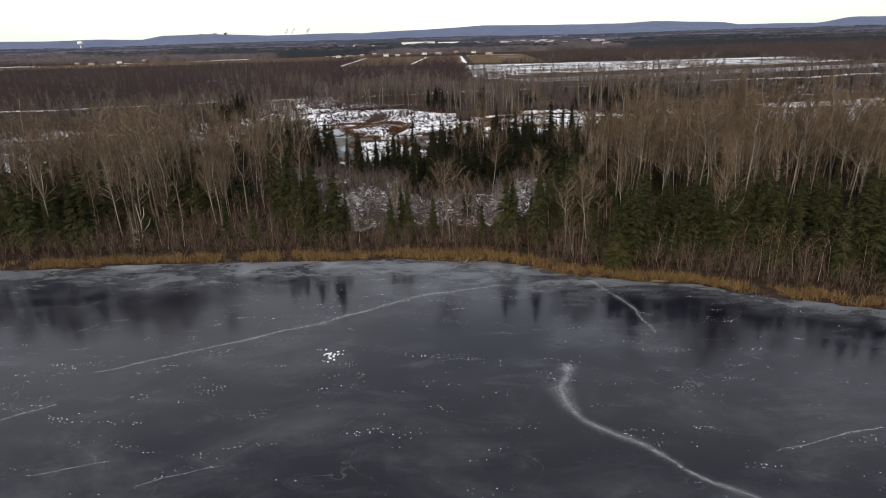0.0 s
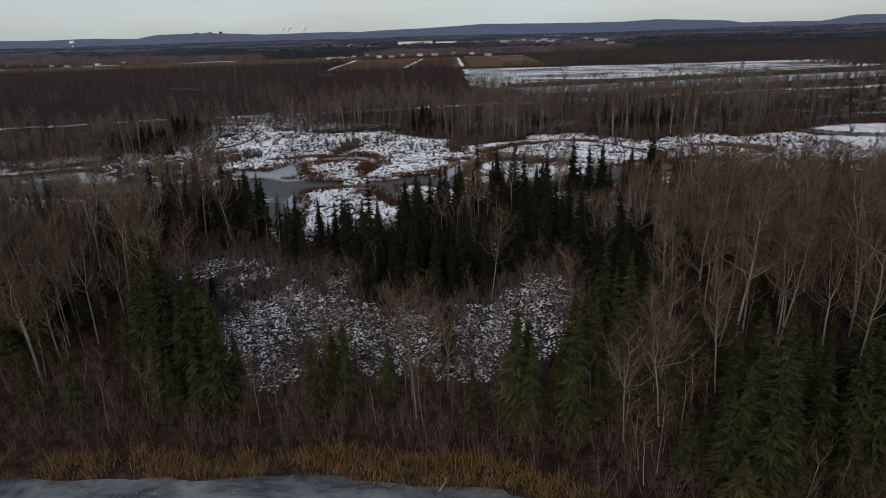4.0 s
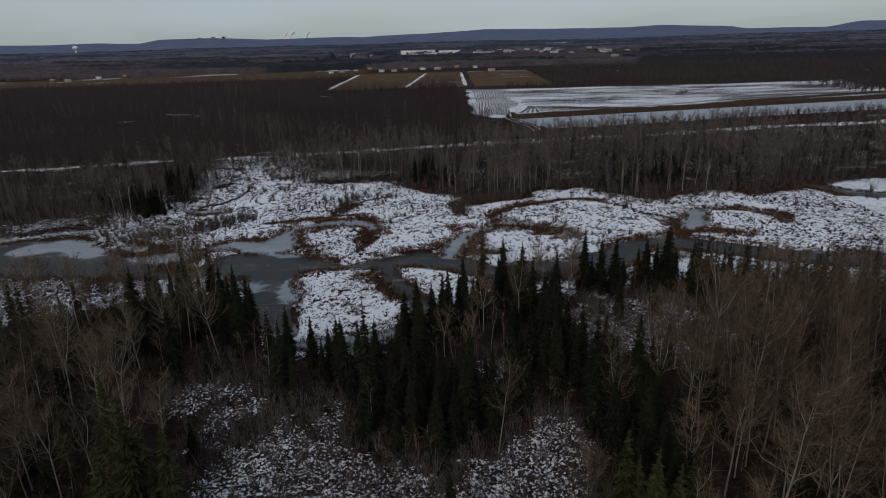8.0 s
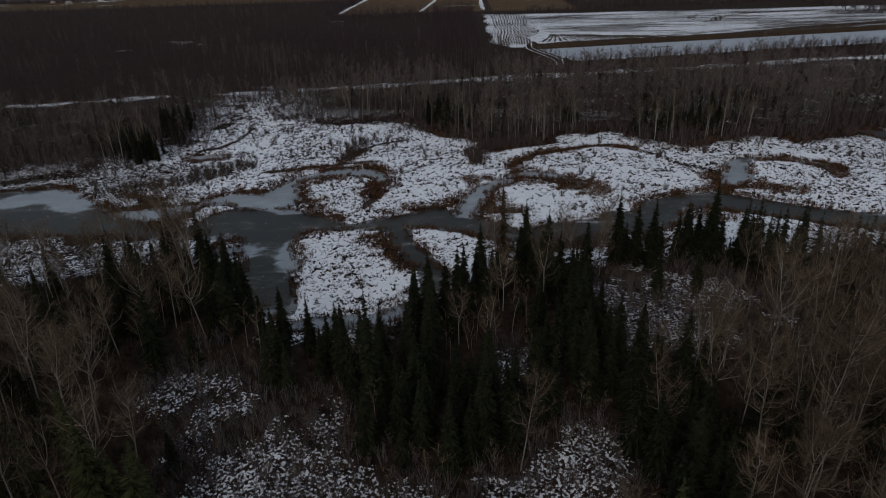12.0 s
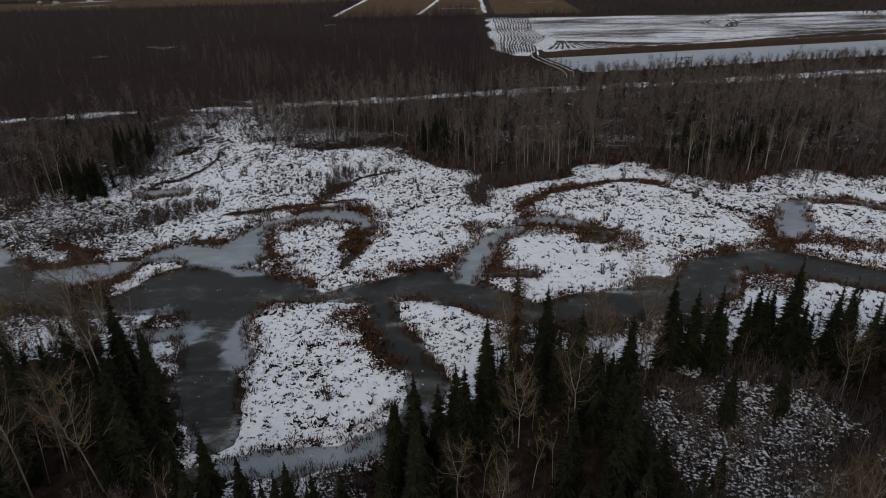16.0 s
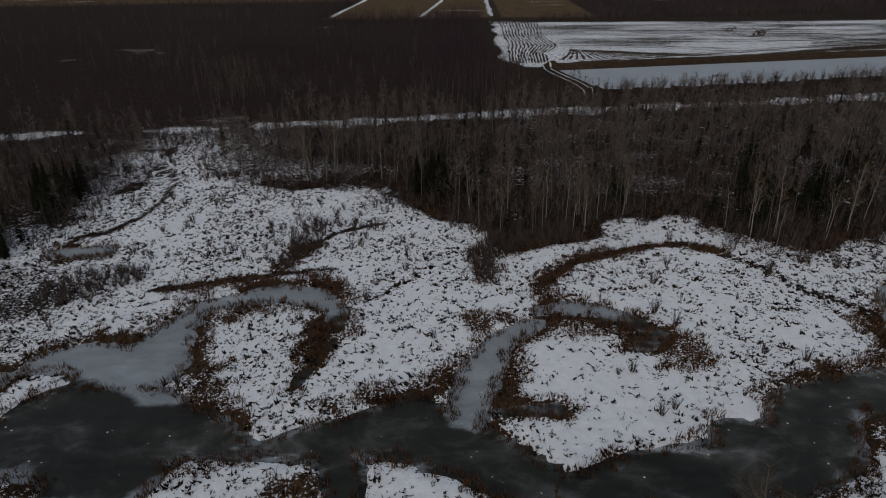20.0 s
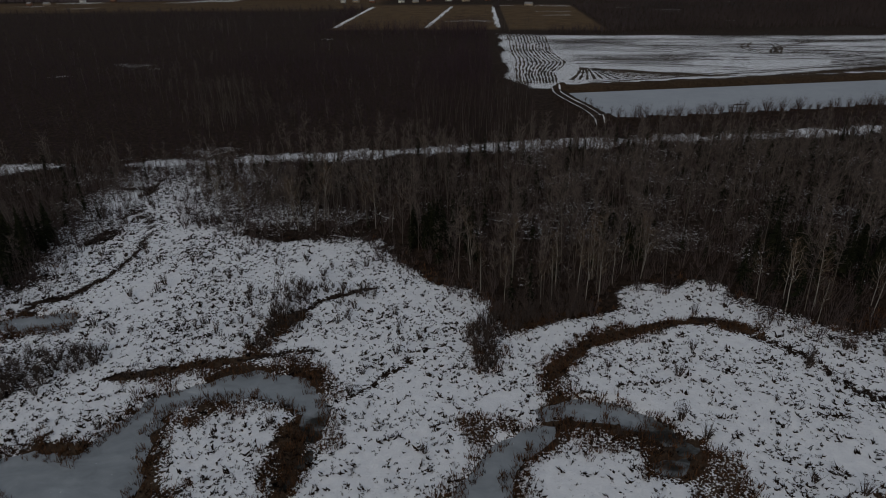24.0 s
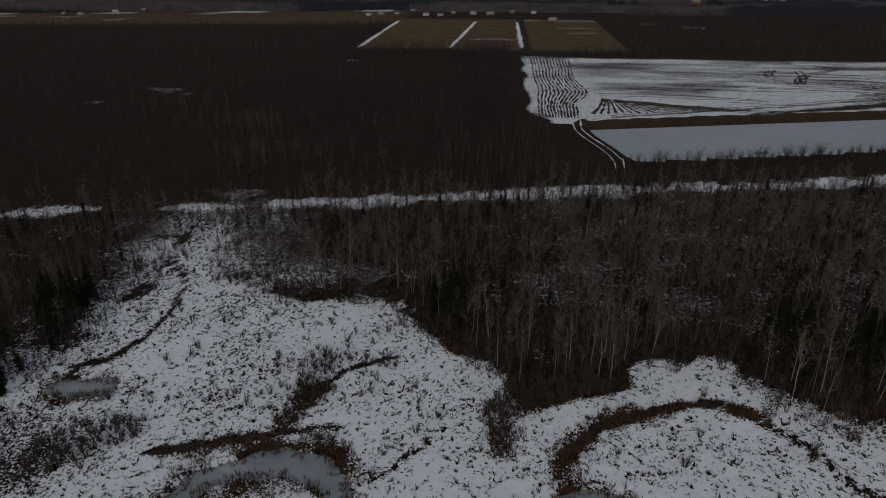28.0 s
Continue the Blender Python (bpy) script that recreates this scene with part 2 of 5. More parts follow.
def river_mat():
    """Young ice: dark and clear in the stream, pale and snow-dusted in the still bays."""
    m, nt, b = nodes_of("river_ice")
    a, c = noise_of(nt, 0.10, 5.0, 0.58, (0.75, 1.25, 1), 0.9), noise_of(nt, 0.34, 5.0, 0.6, (0.8, 1.2, 1), 0.8)
    at = nt.nodes.new("ShaderNodeAttribute")
    at.attribute_name = "pale"
    t = arith(nt, "ADD", arith(nt, "MULTIPLY", a, 0.6), arith(nt, "MULTIPLY", c, 0.4))
    dark = ramp_of(nt, t, [(0.38, (0.007, 0.007, 0.006)), (0.50, (0.018, 0.018, 0.0155)), (0.58, (0.045, 0.045, 0.042)), (0.70, (0.11, 0.112, 0.112))])
    light = ramp_of(nt, t, [(0.35, (0.16, 0.18, 0.20)), (0.6, (0.27, 0.30, 0.33)), (0.75, (0.40, 0.43, 0.46))])
    fac = step_of(nt, arith(nt, "ADD", at.outputs["Fac"], arith(nt, "MULTIPLY", arith(nt, "SUBTRACT", t, 0.5), 2.2)), 0.3, 0.8)
    g = nt.nodes.new("ShaderNodeNewGeometry")
    v = add(nt, "ShaderNodeTexVoronoi", Scale=0.8)
    nt.links.new(g.outputs["Position"], v.inputs["Vector"])
    specks = arith(nt, "MULTIPLY", arith(nt, "SUBTRACT", 1.0, step_of(nt, v.outputs["Distance"], 0.06, 0.13)), step_of(nt, c, 0.5, 0.6))
    nt.links.new(mixed(nt, specks, mixed(nt, fac, dark, light), (0.6, 0.62, 0.65)), b.inputs["Base Color"])
    nt.links.new(arith(nt, "ADD", 0.22, arith(nt, "MULTIPLY", t, 0.5)), b.inputs["Roughness"])
    b.inputs["IOR"].default_value, b.inputs["Specular IOR Level"].default_value = 1.31, 0.32
    bumped(nt, b, c, 0.1, 0.03)
    return m


MAT = {
    "ground": ground_mat(), "lake": lake_mat(), "river": river_mat(),
    "aspen_bark": plain_mat("aspen_bark", (0.05, 0.044, 0.038), (0.34, 0.31, 0.27), 0.5),
    "twig": plain_mat("twig", (0.042, 0.029, 0.0205), (0.166, 0.119, 0.082), 0.5),
    "alder": plain_mat("alder_twig", (0.018, 0.0105, 0.009), (0.086, 0.052, 0.042), 0.3),
    # The same alder brush, its colour lightened in place of stronger light.
    "lit_alder": plain_mat("lit_alder_twig", (0.045, 0.033, 0.026), (0.165, 0.120, 0.092), 0.3),
    # Spruce needles again, with brighter daylight put into the green.
    "lit_needles": plain_mat("lit_needles", (0.012, 0.0135, 0.0065), (0.056, 0.058, 0.026), 0.8),
    "spruce_bark": plain_mat("spruce_bark", (0.03, 0.024, 0.02), (0.09, 0.07, 0.055), 3.0),
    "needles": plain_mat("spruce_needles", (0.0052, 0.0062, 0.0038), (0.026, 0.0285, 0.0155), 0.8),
    "cattail": plain_mat("cattail", (0.075, 0.046, 0.021), (0.27, 0.175, 0.082), 0.6),
    "sedge": plain_mat("sedge", (0.028, 0.015, 0.010), (0.155, 0.080, 0.044), 0.3),
    "willow": plain_mat("willow_twig", (0.022, 0.017, 0.016), (0.110, 0.086, 0.078), 0.4),
    "tuft": plain_mat("grass_tuft", (0.006, 0.0045, 0.004), (0.042, 0.029, 0.022), 0.4),
    "dead": plain_mat("dead_wood", (0.16, 0.145, 0.125), (0.38, 0.355, 0.32), 2.0),
    "snow": plain_mat("packed_snow", (0.62, 0.65, 0.70), (0.76, 0.78, 0.82), 0.08, 0.8),
    "soil": plain_mat("turned_soil", (0.03, 0.024, 0.02), (0.09, 0.07, 0.055), 0.2),
    # Forest on the hills with the blue haze of distance in its colour.
    "hill": plain_mat("hazed_forest", (0.072, 0.090, 0.145), (0.145, 0.170, 0.26), 0.012),
    # Haze mixed into the distant woods' colour: faint nearer, bluer and paler further off.
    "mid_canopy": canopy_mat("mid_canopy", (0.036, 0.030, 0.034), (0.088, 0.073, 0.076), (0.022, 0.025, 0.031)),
    "hazed_canopy": canopy_mat("hazed_canopy", (0.050, 0.050, 0.068), (0.100, 0.097, 0.122), (0.032, 0.037, 0.053)),
    # Conifers of the plain, made paler and bluer by haze in the colour.
    "pine": plain_mat("hazed_conifers", (0.026, 0.029, 0.036), (0.060, 0.065, 0.076), 0.05),
    "thicket": plain_mat("thicket", (0.026, 0.0178, 0.0225), (0.058, 0.0400, 0.0490), 0.03),
    "stem": plain_mat("grey_stem", (0.024, 0.020, 0.018), (0.165, 0.147, 0.130), 0.25),
    "grey_haze": plain_mat("grey_twig_haze", (0.044, 0.0365, 0.034), (0.160, 0.132, 0.121), 0.06),
    "grove_haze": plain_mat("grove_twig_haze", (0.036, 0.030, 0.027), (0.135, 0.114, 0.100), 0.06),
    "sapling": plain_mat("sapling_twig", (0.020, 0.0145, 0.0145), (0.068, 0.050, 0.049), 0.05),
    "belt_twig": plain_mat("belt_twig", (0.022, 0.017, 0.0175), (0.108, 0.083, 0.081), 0.1),
    "paint": plain_mat("pale_siding", (0.55, 0.55, 0.53), (0.75, 0.75, 0.74), 0.3),
    "roof": plain_mat("roof_shingle", (0.10, 0.10, 0.11), (0.35, 0.35, 0.37), 0.05),
    "mid_wood": plain_mat("plain_bare_wood", (0.026, 0.020, 0.022), (0.078, 0.061, 0.063), 0.02, island=False),
    "pole": plain_mat("weathered_pole", (0.025, 0.02, 0.017), (0.075, 0.06, 0.05), 1.0),
    "glass": plain_mat("window_glass", (0.02, 0.025, 0.03), (0.05, 0.06, 0.07), 1.0, 0.1),
    "steam": plain_mat("steam", (0.7, 0.7, 0.7), (0.85, 0.85, 0.85), 0.02, 1.0),
}


# ---- mesh helpers ----
def mesh_of(name, verts, tris, materials, index=None):
    me = bpy.data.meshes.new(name)
    v, f = np.asarray(verts, np.float32), np.asarray(tris, np.int32)
    me.vertices.add(len(v))
    me.vertices.foreach_set("co", v.ravel())
    me.loops.add(f.size)
    me.loops.foreach_set("vertex_index", f.ravel())
    me.polygons.add(len(f))
    me.polygons.foreach_set("loop_start", np.arange(0, f.size, 3, dtype=np.int32))
    me.polygons.foreach_set("loop_total", np.full(len(f), 3, np.int32))
    for k in materials:
        me.materials.append(MAT[k])
    if index is not None:
        me.polygons.foreach_set("material_index", np.asarray(index, np.int32))
    me.update(calc_edges=True)
    return me


class Shape:
    """Gathers tubes, slivers and boxes into one triangle mesh."""

    def __init__(self):
        self.v, self.f, self.m, self.n = [], [], [], 0

    def put(self, verts, tris, mat=0):
        self.v.append(np.asarray(verts, float))
        self.f.append(np.asarray(tris, int) + self.n)
        self.m.append(np.full(len(tris), mat))
        self.n += len(verts)
        return self

    def tube(self, pts, radii, sides=5, mat=0):
        pts, k = np.asarray(pts, float), len(pts)
        d = pts[-1] - pts[0]
        d = d / (np.linalg.norm(d) + 1e-9)
        a = np.cross(d, (0.31, 0.9, 0.2))
        a /= np.linalg.norm(a)
        b = np.cross(d, a)
        ang = np.arange(sides) * 2 * np.pi / sides
        ring = np.cos(ang)[:, None] * a + np.sin(ang)[:, None] * b
        v = (pts[:, None, :] + np.asarray(radii)[:, None, None] * ring).reshape(-1, 3)
        f = []
        for i in range(k - 1):
            for j in range(sides):
                p, q = i * sides + j, i * sides + (j + 1) % sides
                f += [(p, q, q + sides), (p, q + sides, p + sides)]
        return self.put(v, f, mat)

    def slivers(self, base, tip, width, rng, mat=0):
        """Thin tapering blades or twigs, one triangle each."""
        base, tip = np.asarray(base, float), np.asarray(tip, float)
        n = len(base)
        side = np.cross(tip - base, rng.normal(size=(n, 3)))
        side *= (np.broadcast_to(width, n) / 2 / (np.linalg.norm(side, axis=1) + 1e-9))[:, None]
        v = np.stack([base - side, base + side, tip], 1).reshape(-1, 3)
        return self.put(v, np.arange(3 * n).reshape(-1, 3), mat)

    def box(self, x0, x1, y0, y1, z0, z1, mat=0):
        v = [(x, y, z) for x in (x0, x1) for y in (y0, y1) for z in (z0, z1)]
        q = [(0, 1, 3, 2), (4, 6, 7, 5), (0, 4, 5, 1), (2, 3, 7, 6), (0, 2, 6, 4), (1, 5, 7, 3)]
        return self.put(v, [t for a, b, c, d in q for t in ((a, b, c), (a, c, d))], mat)

    def arrays(self):
        return np.concatenate(self.v), np.concatenate(self.f), np.concatenate(self.m)

    def mesh(self, name, *materials):
        v, f, m = self.arrays()
        return mesh_of(name, v, f, materials, m)


def part(name, mesh, parent, label=""):
    ob = new(name, mesh)
    ob.parent = parent
    return tagged(ob, label)


def strewn(name, protos, place, materials, label, category, kind="stuff"):
    """Many small plants of one kind in one mesh. place: rows of x, y, z, size, turn."""
    place = np.asarray(place)
    rng = np.random.default_rng(len(place))
    pick = rng.integers(0, len(protos), len(place))
    V, F, M, n = [], [], [], 0
    for k, (v, f, m) in enumerate(protos):
        p = place[pick == k]
        if not len(p):
            continue
        c, s = np.cos(p[:, 4])[:, None], np.sin(p[:, 4])[:, None]
        x = (v[:, 0] * c - v[:, 1] * s) * p[:, 3:4] + p[:, 0:1]
        y = (v[:, 0] * s + v[:, 1] * c) * p[:, 3:4] + p[:, 1:2]
        z = v[:, 2] * p[:, 3:4] + p[:, 2:3]
        V.append(np.stack([x, y, z], 2).reshape(-1, 3))
        F.append((f[None] + (n + np.arange(len(p)) * len(v))[:, None, None]).reshape(-1, 3))
        M.append(np.tile(m, len(p)))
        n += len(p) * len(v)
    ob = new(name, mesh_of(name, np.concatenate(V), np.concatenate(F), materials, np.concatenate(M)))
    return tagged(ob, label, category, kind=kind)


# ---- the plan: lines of the land as functions of the place ----
def smooth(a, b, v):
    t = np.clip((v - a) / (b - a), 0, 1)
    return t * t * (3 - 2 * t)


def lattice(x, y, seed):
    i, j = np.floor(x), np.floor(y)
    u, w = x - i, y - j
    u, w = u * u * (3 - 2 * u), w * w * (3 - 2 * w)

    def h(a, b):
        return np.modf(np.abs(np.sin(a * 127.1 + b * 311.7 + seed * 74.7) * 43758.5453))[0]

    return (h(i, j) * (1 - u) + h(i + 1, j) * u) * (1 - w) + (h(i, j + 1) * (1 - u) + h(i + 1, j + 1) * u) * w


def fbm(x, y, size, seed=1, octaves=3):
    total, amp = 0, 0
    for o in range(octaves):
        total = total + lattice(x / size * 2 ** o, y / size * 2 ** o, seed + o) * 0.5 ** o
        amp += 0.5 ** o
    return total / amp * 2 - 1


def near_line(x, y, line):
    """Distance outside a course with a half-width at each of its points (x, y, half-width)."""
    best = np.full(np.shape(x), 1e9)
    for (ax, ay, ar), (bx, by, br) in zip(line[:-1], line[1:]):
        dx, dy = bx - ax, by - ay
        t = np.clip(((x - ax) * dx + (y - ay) * dy) / (dx * dx + dy * dy), 0, 1)
        best = np.minimum(best, np.hypot(x - ax - t * dx, y - ay - t * dy) - (ar + t * (br - ar)))
    return best


LAKE, RIVER = -5.5, 0.0
SHORE = [(-400, 125), (-140, 112), (-82, 108), (-56, 109), (-24, 109), (6, 106.5), (18, 100.5), (26, 96.5), (36, 94), (51, 87), (62, 82), (110, 62), (400, -20)]
TREELINE = [(-400, 200), (-140, 238), (-98, 247), (-91, 253), (-83, 261), (-80, 274), (-81, 297), (-83, 320), (-82, 337), (-71, 339), (-60, 304), (-34, 300), (-16, 297), (-9, 288), (-2, 282.5), (5, 276), (9, 270), (14, 266), (20, 268), (30, 271.5),
            (40, 279), (46, 284), (52, 279), (55, 272), (59, 267), (65, 261.5), (70, 264.5), (77, 269), (92, 269.5), (107, 271), (121, 275), (150, 287), (400, 330)]
NEAR_EDGE = [(-400, 120), (-120, 165), (-85, 174), (-60, 190), (-44, 192), (-38, 187), (-33, 179), (-27, 166), (-16, 164), (-4, 168), (2, 174), (9, 190), (23, 191), (34, 188), (44, 194), (56, 195), (67, 194), (99, 188), (140, 186), (400, 170)]
COURSES = [
    [(-140, 214, 11), (-118, 217, 13), (-102, 222, 14), (-91, 217, 11), (-80, 212.5, 6.6), (-71, 210.5, 4.4), (-63, 206, 1.7), (-55, 206.2, 3.2), (-46, 211.8, 8.2), (-37, 212, 7.6), (-28, 211.2, 3.6),
     (-20, 208.8, 1.3), (-13, 210.6, 3.2), (-3, 213, 4.8), (7, 207.8, 3.9), (15, 203.2, 2.6), (24, 205, 4.0), (33, 206.8, 4.6), (42, 210, 5.6), (45.5, 213, 5.0), (48, 218.5, 4.2), (54, 221.8, 3.2), (61, 221.8, 4.6),
     (70, 217, 4.8), (79, 212, 4.6), (95, 206, 4), (130, 202, 4)],
    [(-80, 214, 5.0), (-72, 215, 4.6), (-65, 218.5, 3.8), (-60.5, 220.5, 2.2)],
    [(-37, 197.5, 2.0), (-45, 197.3, 1.2)], [(36, 213, 2.4), (41, 213.5, 2.2)],
    [(-36, 207, 5.8), (-35.3, 199, 5.2), (-32.2, 191, 5.0), (-32.3, 186, 3.8), (-28.8, 180, 3.9), (-26, 174, 2.2)],
    [(-55.5, 225.5, 2.6), (-50, 227.2, 3.2), (-45, 224, 4.6), (-40, 225, 5.6), (-40.6, 234, 2.5), (-38.4, 241.2, 2.0), (-33, 244.4, 2.1), (-27, 246.2, 2.2), (-21.5, 244.8, 2.6), (-17, 240.5, 1.6), (-15, 234, 0.9)],
    [(4.7, 215, 2.0), (5.2, 219, 2.2), (6.6, 225.6, 2.7), (8.6, 231.2, 2.4), (11.6, 234.8, 1.8), (14.4, 237, 1.2)],
    [(15.4, 241.2, 0.9), (20, 242.4, 1.4), (25, 241.6, 1.0), (29, 239, 0.7), (33, 234.5, 0.6)], [(29, 231.6, 0.8), (31.5, 231.4, 0.6)],
    [(79, 251.5, 1.4), (75, 246, 3.2), (72.5, 239, 3.0), (69, 232.5, 2.2)], [(80, 252, 0.6), (91, 250.6, 0.8), (98, 244.5, 0.9), (96, 237, 0.8)],
    [(-10.5, 209, 2.2), (-9, 203, 1.7), (-6.4, 197, 1.9), (-2.6, 190.5, 2.2), (-0.6, 184, 2.0), (-3, 176, 1.9), (-10, 171.2, 1.7), (-20, 170, 1.7), (-27, 168, 1.5)],
    [(-73.5, 261.2, 2.0), (-66.6, 261.8, 2.4)],
    [(-15, 233, 0.3), (-16.8, 226, 0.35), (-19, 219.5, 0.3)], [(8.2, 216.8, 0.3), (16.5, 217.2, 0.2)],
    [(126, 276, 3), (131, 266, 3), (142, 261, 3), (165, 262, 3)],
]
PALE = [[(-56, 226, 3), (-49, 227.5, 3.2), (-41, 227, 6.0), (-36, 220, 3), (-40, 236, 4), (-30, 245, 3), (-17, 243, 2)], [(-29, 200, 2.0), (-28, 192, 2.6)], [(4.5, 217, 2), (8, 230, 3), (14, 237, 2)], [(15, 241, 2), (26, 242, 2)],
        [(-72, 218, 2.5), (-61, 220, 3)], [(-46, 197.3, 3), (-39, 197.5, 2)], [(-57, 201, 3), (-47, 201.5, 2)],
        [(-106, 228, 4), (-94, 231, 4), (-88, 224, 3)], [(74, 246, 4), (69, 232, 2)], [(-72, 260, 4), (-66, 262, 4)], [(-8, 172, 3), (-20, 168, 3)]]
SEDGES = [  # stands of rusty sedge away from the channels
    [(16.8, 240, 1.2), (17.2, 248, 1.7), (19.6, 254, 1.9), (25, 259, 1.4), (33, 262, 0.9), (41, 265.6, 0.5), (54, 264, 0.3)],
    [(13, 234.5, 1.2), (17.5, 238.2, 2.2), (24, 237.4, 3.2), (29.5, 235.4, 2.6), (34.5, 231.4, 3.0), (36.5, 227.6, 2.0), (32.5, 226.2, 1.2)], [(6, 236.5, 1.2), (10, 238.5, 1.2)],
    [(11.5, 229, 0.9), (11, 221.5, 1.3), (10.5, 217, 1.3), (16, 216, 1.2)], [(3, 213.2, 1.0), (8.5, 211.6, 1.2)],
    [(-16.5, 203.4, 1.0), (-13, 199.4, 1.6), (-8.2, 194, 2.6), (-5.4, 188.6, 1.5)],
    [(50.5, 212.5, 1.0), (54, 215, 2.6), (57, 211, 2.6), (60, 213.5, 1.2)], [(46.6, 224.2, 0.8), (53, 226.2, 0.7)],
    [(66, 238, 1.6), (65.5, 229.5, 2.2), (74, 229.5, 2.2), (82, 227, 1.8)], [(83, 251, 1.2), (92, 250.5, 1.5), (98, 244, 1.8)],
    [(-46, 246.2, 0.7), (-37.6, 249.6, 0.7), (-30, 250.2, 0.8), (-21.6, 249.6, 1.2), (-16.8, 246, 1.8)], [(-18, 238.6, 1.4), (-18.4, 233, 1.5), (-17.4, 226, 1.6)],
    [(-61, 209, 0.8), (-57.4, 217, 0.8), (-57.8, 221, 0.6)], [(-44.5, 203, 1.0), (-46, 201, 0.8)], [(-38, 190, 0.9), (-35, 184, 1.2)],
    [(-37.6, 236, 1.1), (-35, 229, 1.3), (-31.6, 222, 1.6), (-28, 216.5, 1.7), (-23, 213.4, 1.6)], [(-33, 238.5, 1.2), (-27, 240.6, 1.2)],
    [(-12, 217.6, 0.8), (-4, 219.5, 0.9), (0.8, 222, 1.2)], [(-52, 233, 0.6), (-46, 231, 0.9)],
    [(-26.7, 264, 1.8), (-28, 258, 2.0), (-29.4, 254, 1.2)], [(-80, 231, 0.8), (-70, 226.5, 0.8)], [(-76, 203, 1.0), (-66, 204, 0.8)],
]
SPRUCES = [  # where spruces stand close together
    [(-68, 162, 5), (-52, 167, 6), (-45, 178, 7), (-38, 177, 7), (-29, 168.5, 5), (-22, 161.5, 3), (-14, 158, 4), (-7, 158, 5)],
    [(-13, 149, 7), (0, 150, 9), (12, 145, 7), (23, 141, 7)], [(-3, 164, 4), (3, 172, 4), (8, 180, 3), (15, 182, 5), (22, 177, 5), (25, 166, 6), (23, 152, 6)],
    [(33, 186.5, 3.5), (44, 193, 4), (52, 188, 4.5), (66, 188, 5), (84, 184, 5), (112, 181, 5)],
    [(13, 111, 4), (21, 117, 5), (26, 128, 6), (31, 147, 4)], [(30, 105, 4), (40, 109, 8), (55, 108, 10), (78, 98, 11)],
    [(-32, 136, 3), (-31, 124, 4), (-20, 113, 3.5)], [(-9, 112, 2.5), (-9, 117, 2)], [(-82, 116, 5), (-74, 118, 4)], [(-30, 113, 2.5), (-23, 114.5, 2.5)], [(-13, 112.5, 2.5), (-6, 112.5, 2.5)], [(7, 112, 1.5), (13, 110, 2.5)], [(-7, 119, 2), (-3, 124, 2)], [(-112, 172, 4), (-86, 168, 3)],
]
DITCHES = [[(-82, 332, 0.7), (-79.5, 315, 0.7), (-73.5, 308, 0.7), (-68.6, 301.5, 0.6), (-66.5, 291, 0.7), (-66, 280, 0.7), (-70, 270, 0.8), (-75, 267, 0.8), (-72, 262, 0.6)], [(-52, 245, 0.3), (-38, 250, 0.4), (-27, 253, 0.5), (-20, 255, 0.3)],
           [(-27, 262, 0.3), (-22, 271, 0.5), (-13, 276, 0.3)], [(17, 250, 0.5), (24, 258, 0.5), (35, 264, 0.4), (47, 267, 0.4), (57, 257, 0.5), (61, 248, 0.4), (71, 238, 0.4)], [(-12, 243, 0.3), (-8, 248, 0.3), (-4, 253, 0.15)]]
CLEARINGS = [(-33, 153, 6, 7), (-29, 148, 8, 10), (-24, 138, 7, 12), (-14, 140, 10, 11), (-4, 133, 10, 9), (10, 132, 10, 11), (19, 142, 4, 5), (-17, 127, 4.5, 7), (8, 126, 8, 6), (14, 131, 6, 6), (33, 170, 9, 12), (42, 180, 9, 8), (40, 164, 6, 5), (10, 158, 3.2, 7), (-12, 165, 7, 3), (51, 169, 3, 3)]
BRUSH = [[(12, 195, 1.2), (22, 197.5, 1.8), (33, 198.5, 2.2), (42, 199, 2.0)], [(-86, 233, 2.5), (-74, 236, 3), (-62, 245, 3.5), (-55, 251, 3)], [(-27, 273, 3), (-27, 262, 3.5), (-30, 256, 2)], [(7.5, 251, 1.6), (8, 260, 3.2), (13, 267, 4.5), (22, 272, 5)], [(-24, 273, 1.2), (-14, 274, 1.2)], [(-58, 305, 1.5), (-50, 309, 3), (-40, 306, 3.5), (-30, 309, 3), (-23, 304, 2)], [(-66, 246, 3), (-58, 251, 2.5)]]


def along(line, x):
    return np.interp(x, [p[0] for p in line], [p[1] for p in line])


def shore_at(x):
    return along(SHORE, x) + 1.6 * fbm(x, x * 0 + 3.3, 11, 101) + 0.6 * fbm(x, x * 0 + 1.7, 3.5, 102)


def beyond(x, y):
    """Metres beyond the far tree line (minus: on the marsh), with a wandering edge."""
    d = near_line(x, y, [(a, b, 0) for a, b in TREELINE])
    return np.where(y > along(TREELINE, x), d, -d) + 3.5 * fbm(x, y, 17, 103) + 2.5 * fbm(x, y, 6, 104)


def water(x, y):
    d = np.full(np.shape(x), 1e9)
    for c in COURSES:
        d = np.minimum(d, near_line(x, y, c))
    return d + 1.1 * fbm(x, y, 5.0, 3) + 0.5 * fbm(x, y, 1.7, 8)


def stands(x, y, lines):
    d = np.full(np.shape(x), 1e9)
    for c in lines:
        d = np.minimum(d, near_line(x, y, c))
    return d


# snowy gaps in the thicket beyond the cut line
THICKET_GAPS = [[(-172, 444, 2), (-157, 450, 4), (-147, 452, 3)], [(-161, 480, 3), (-152, 500, 3)], [(-147, 402, 4), (-138, 398, 3)], [(-104, 424, 2), (-84, 420, 2)]]


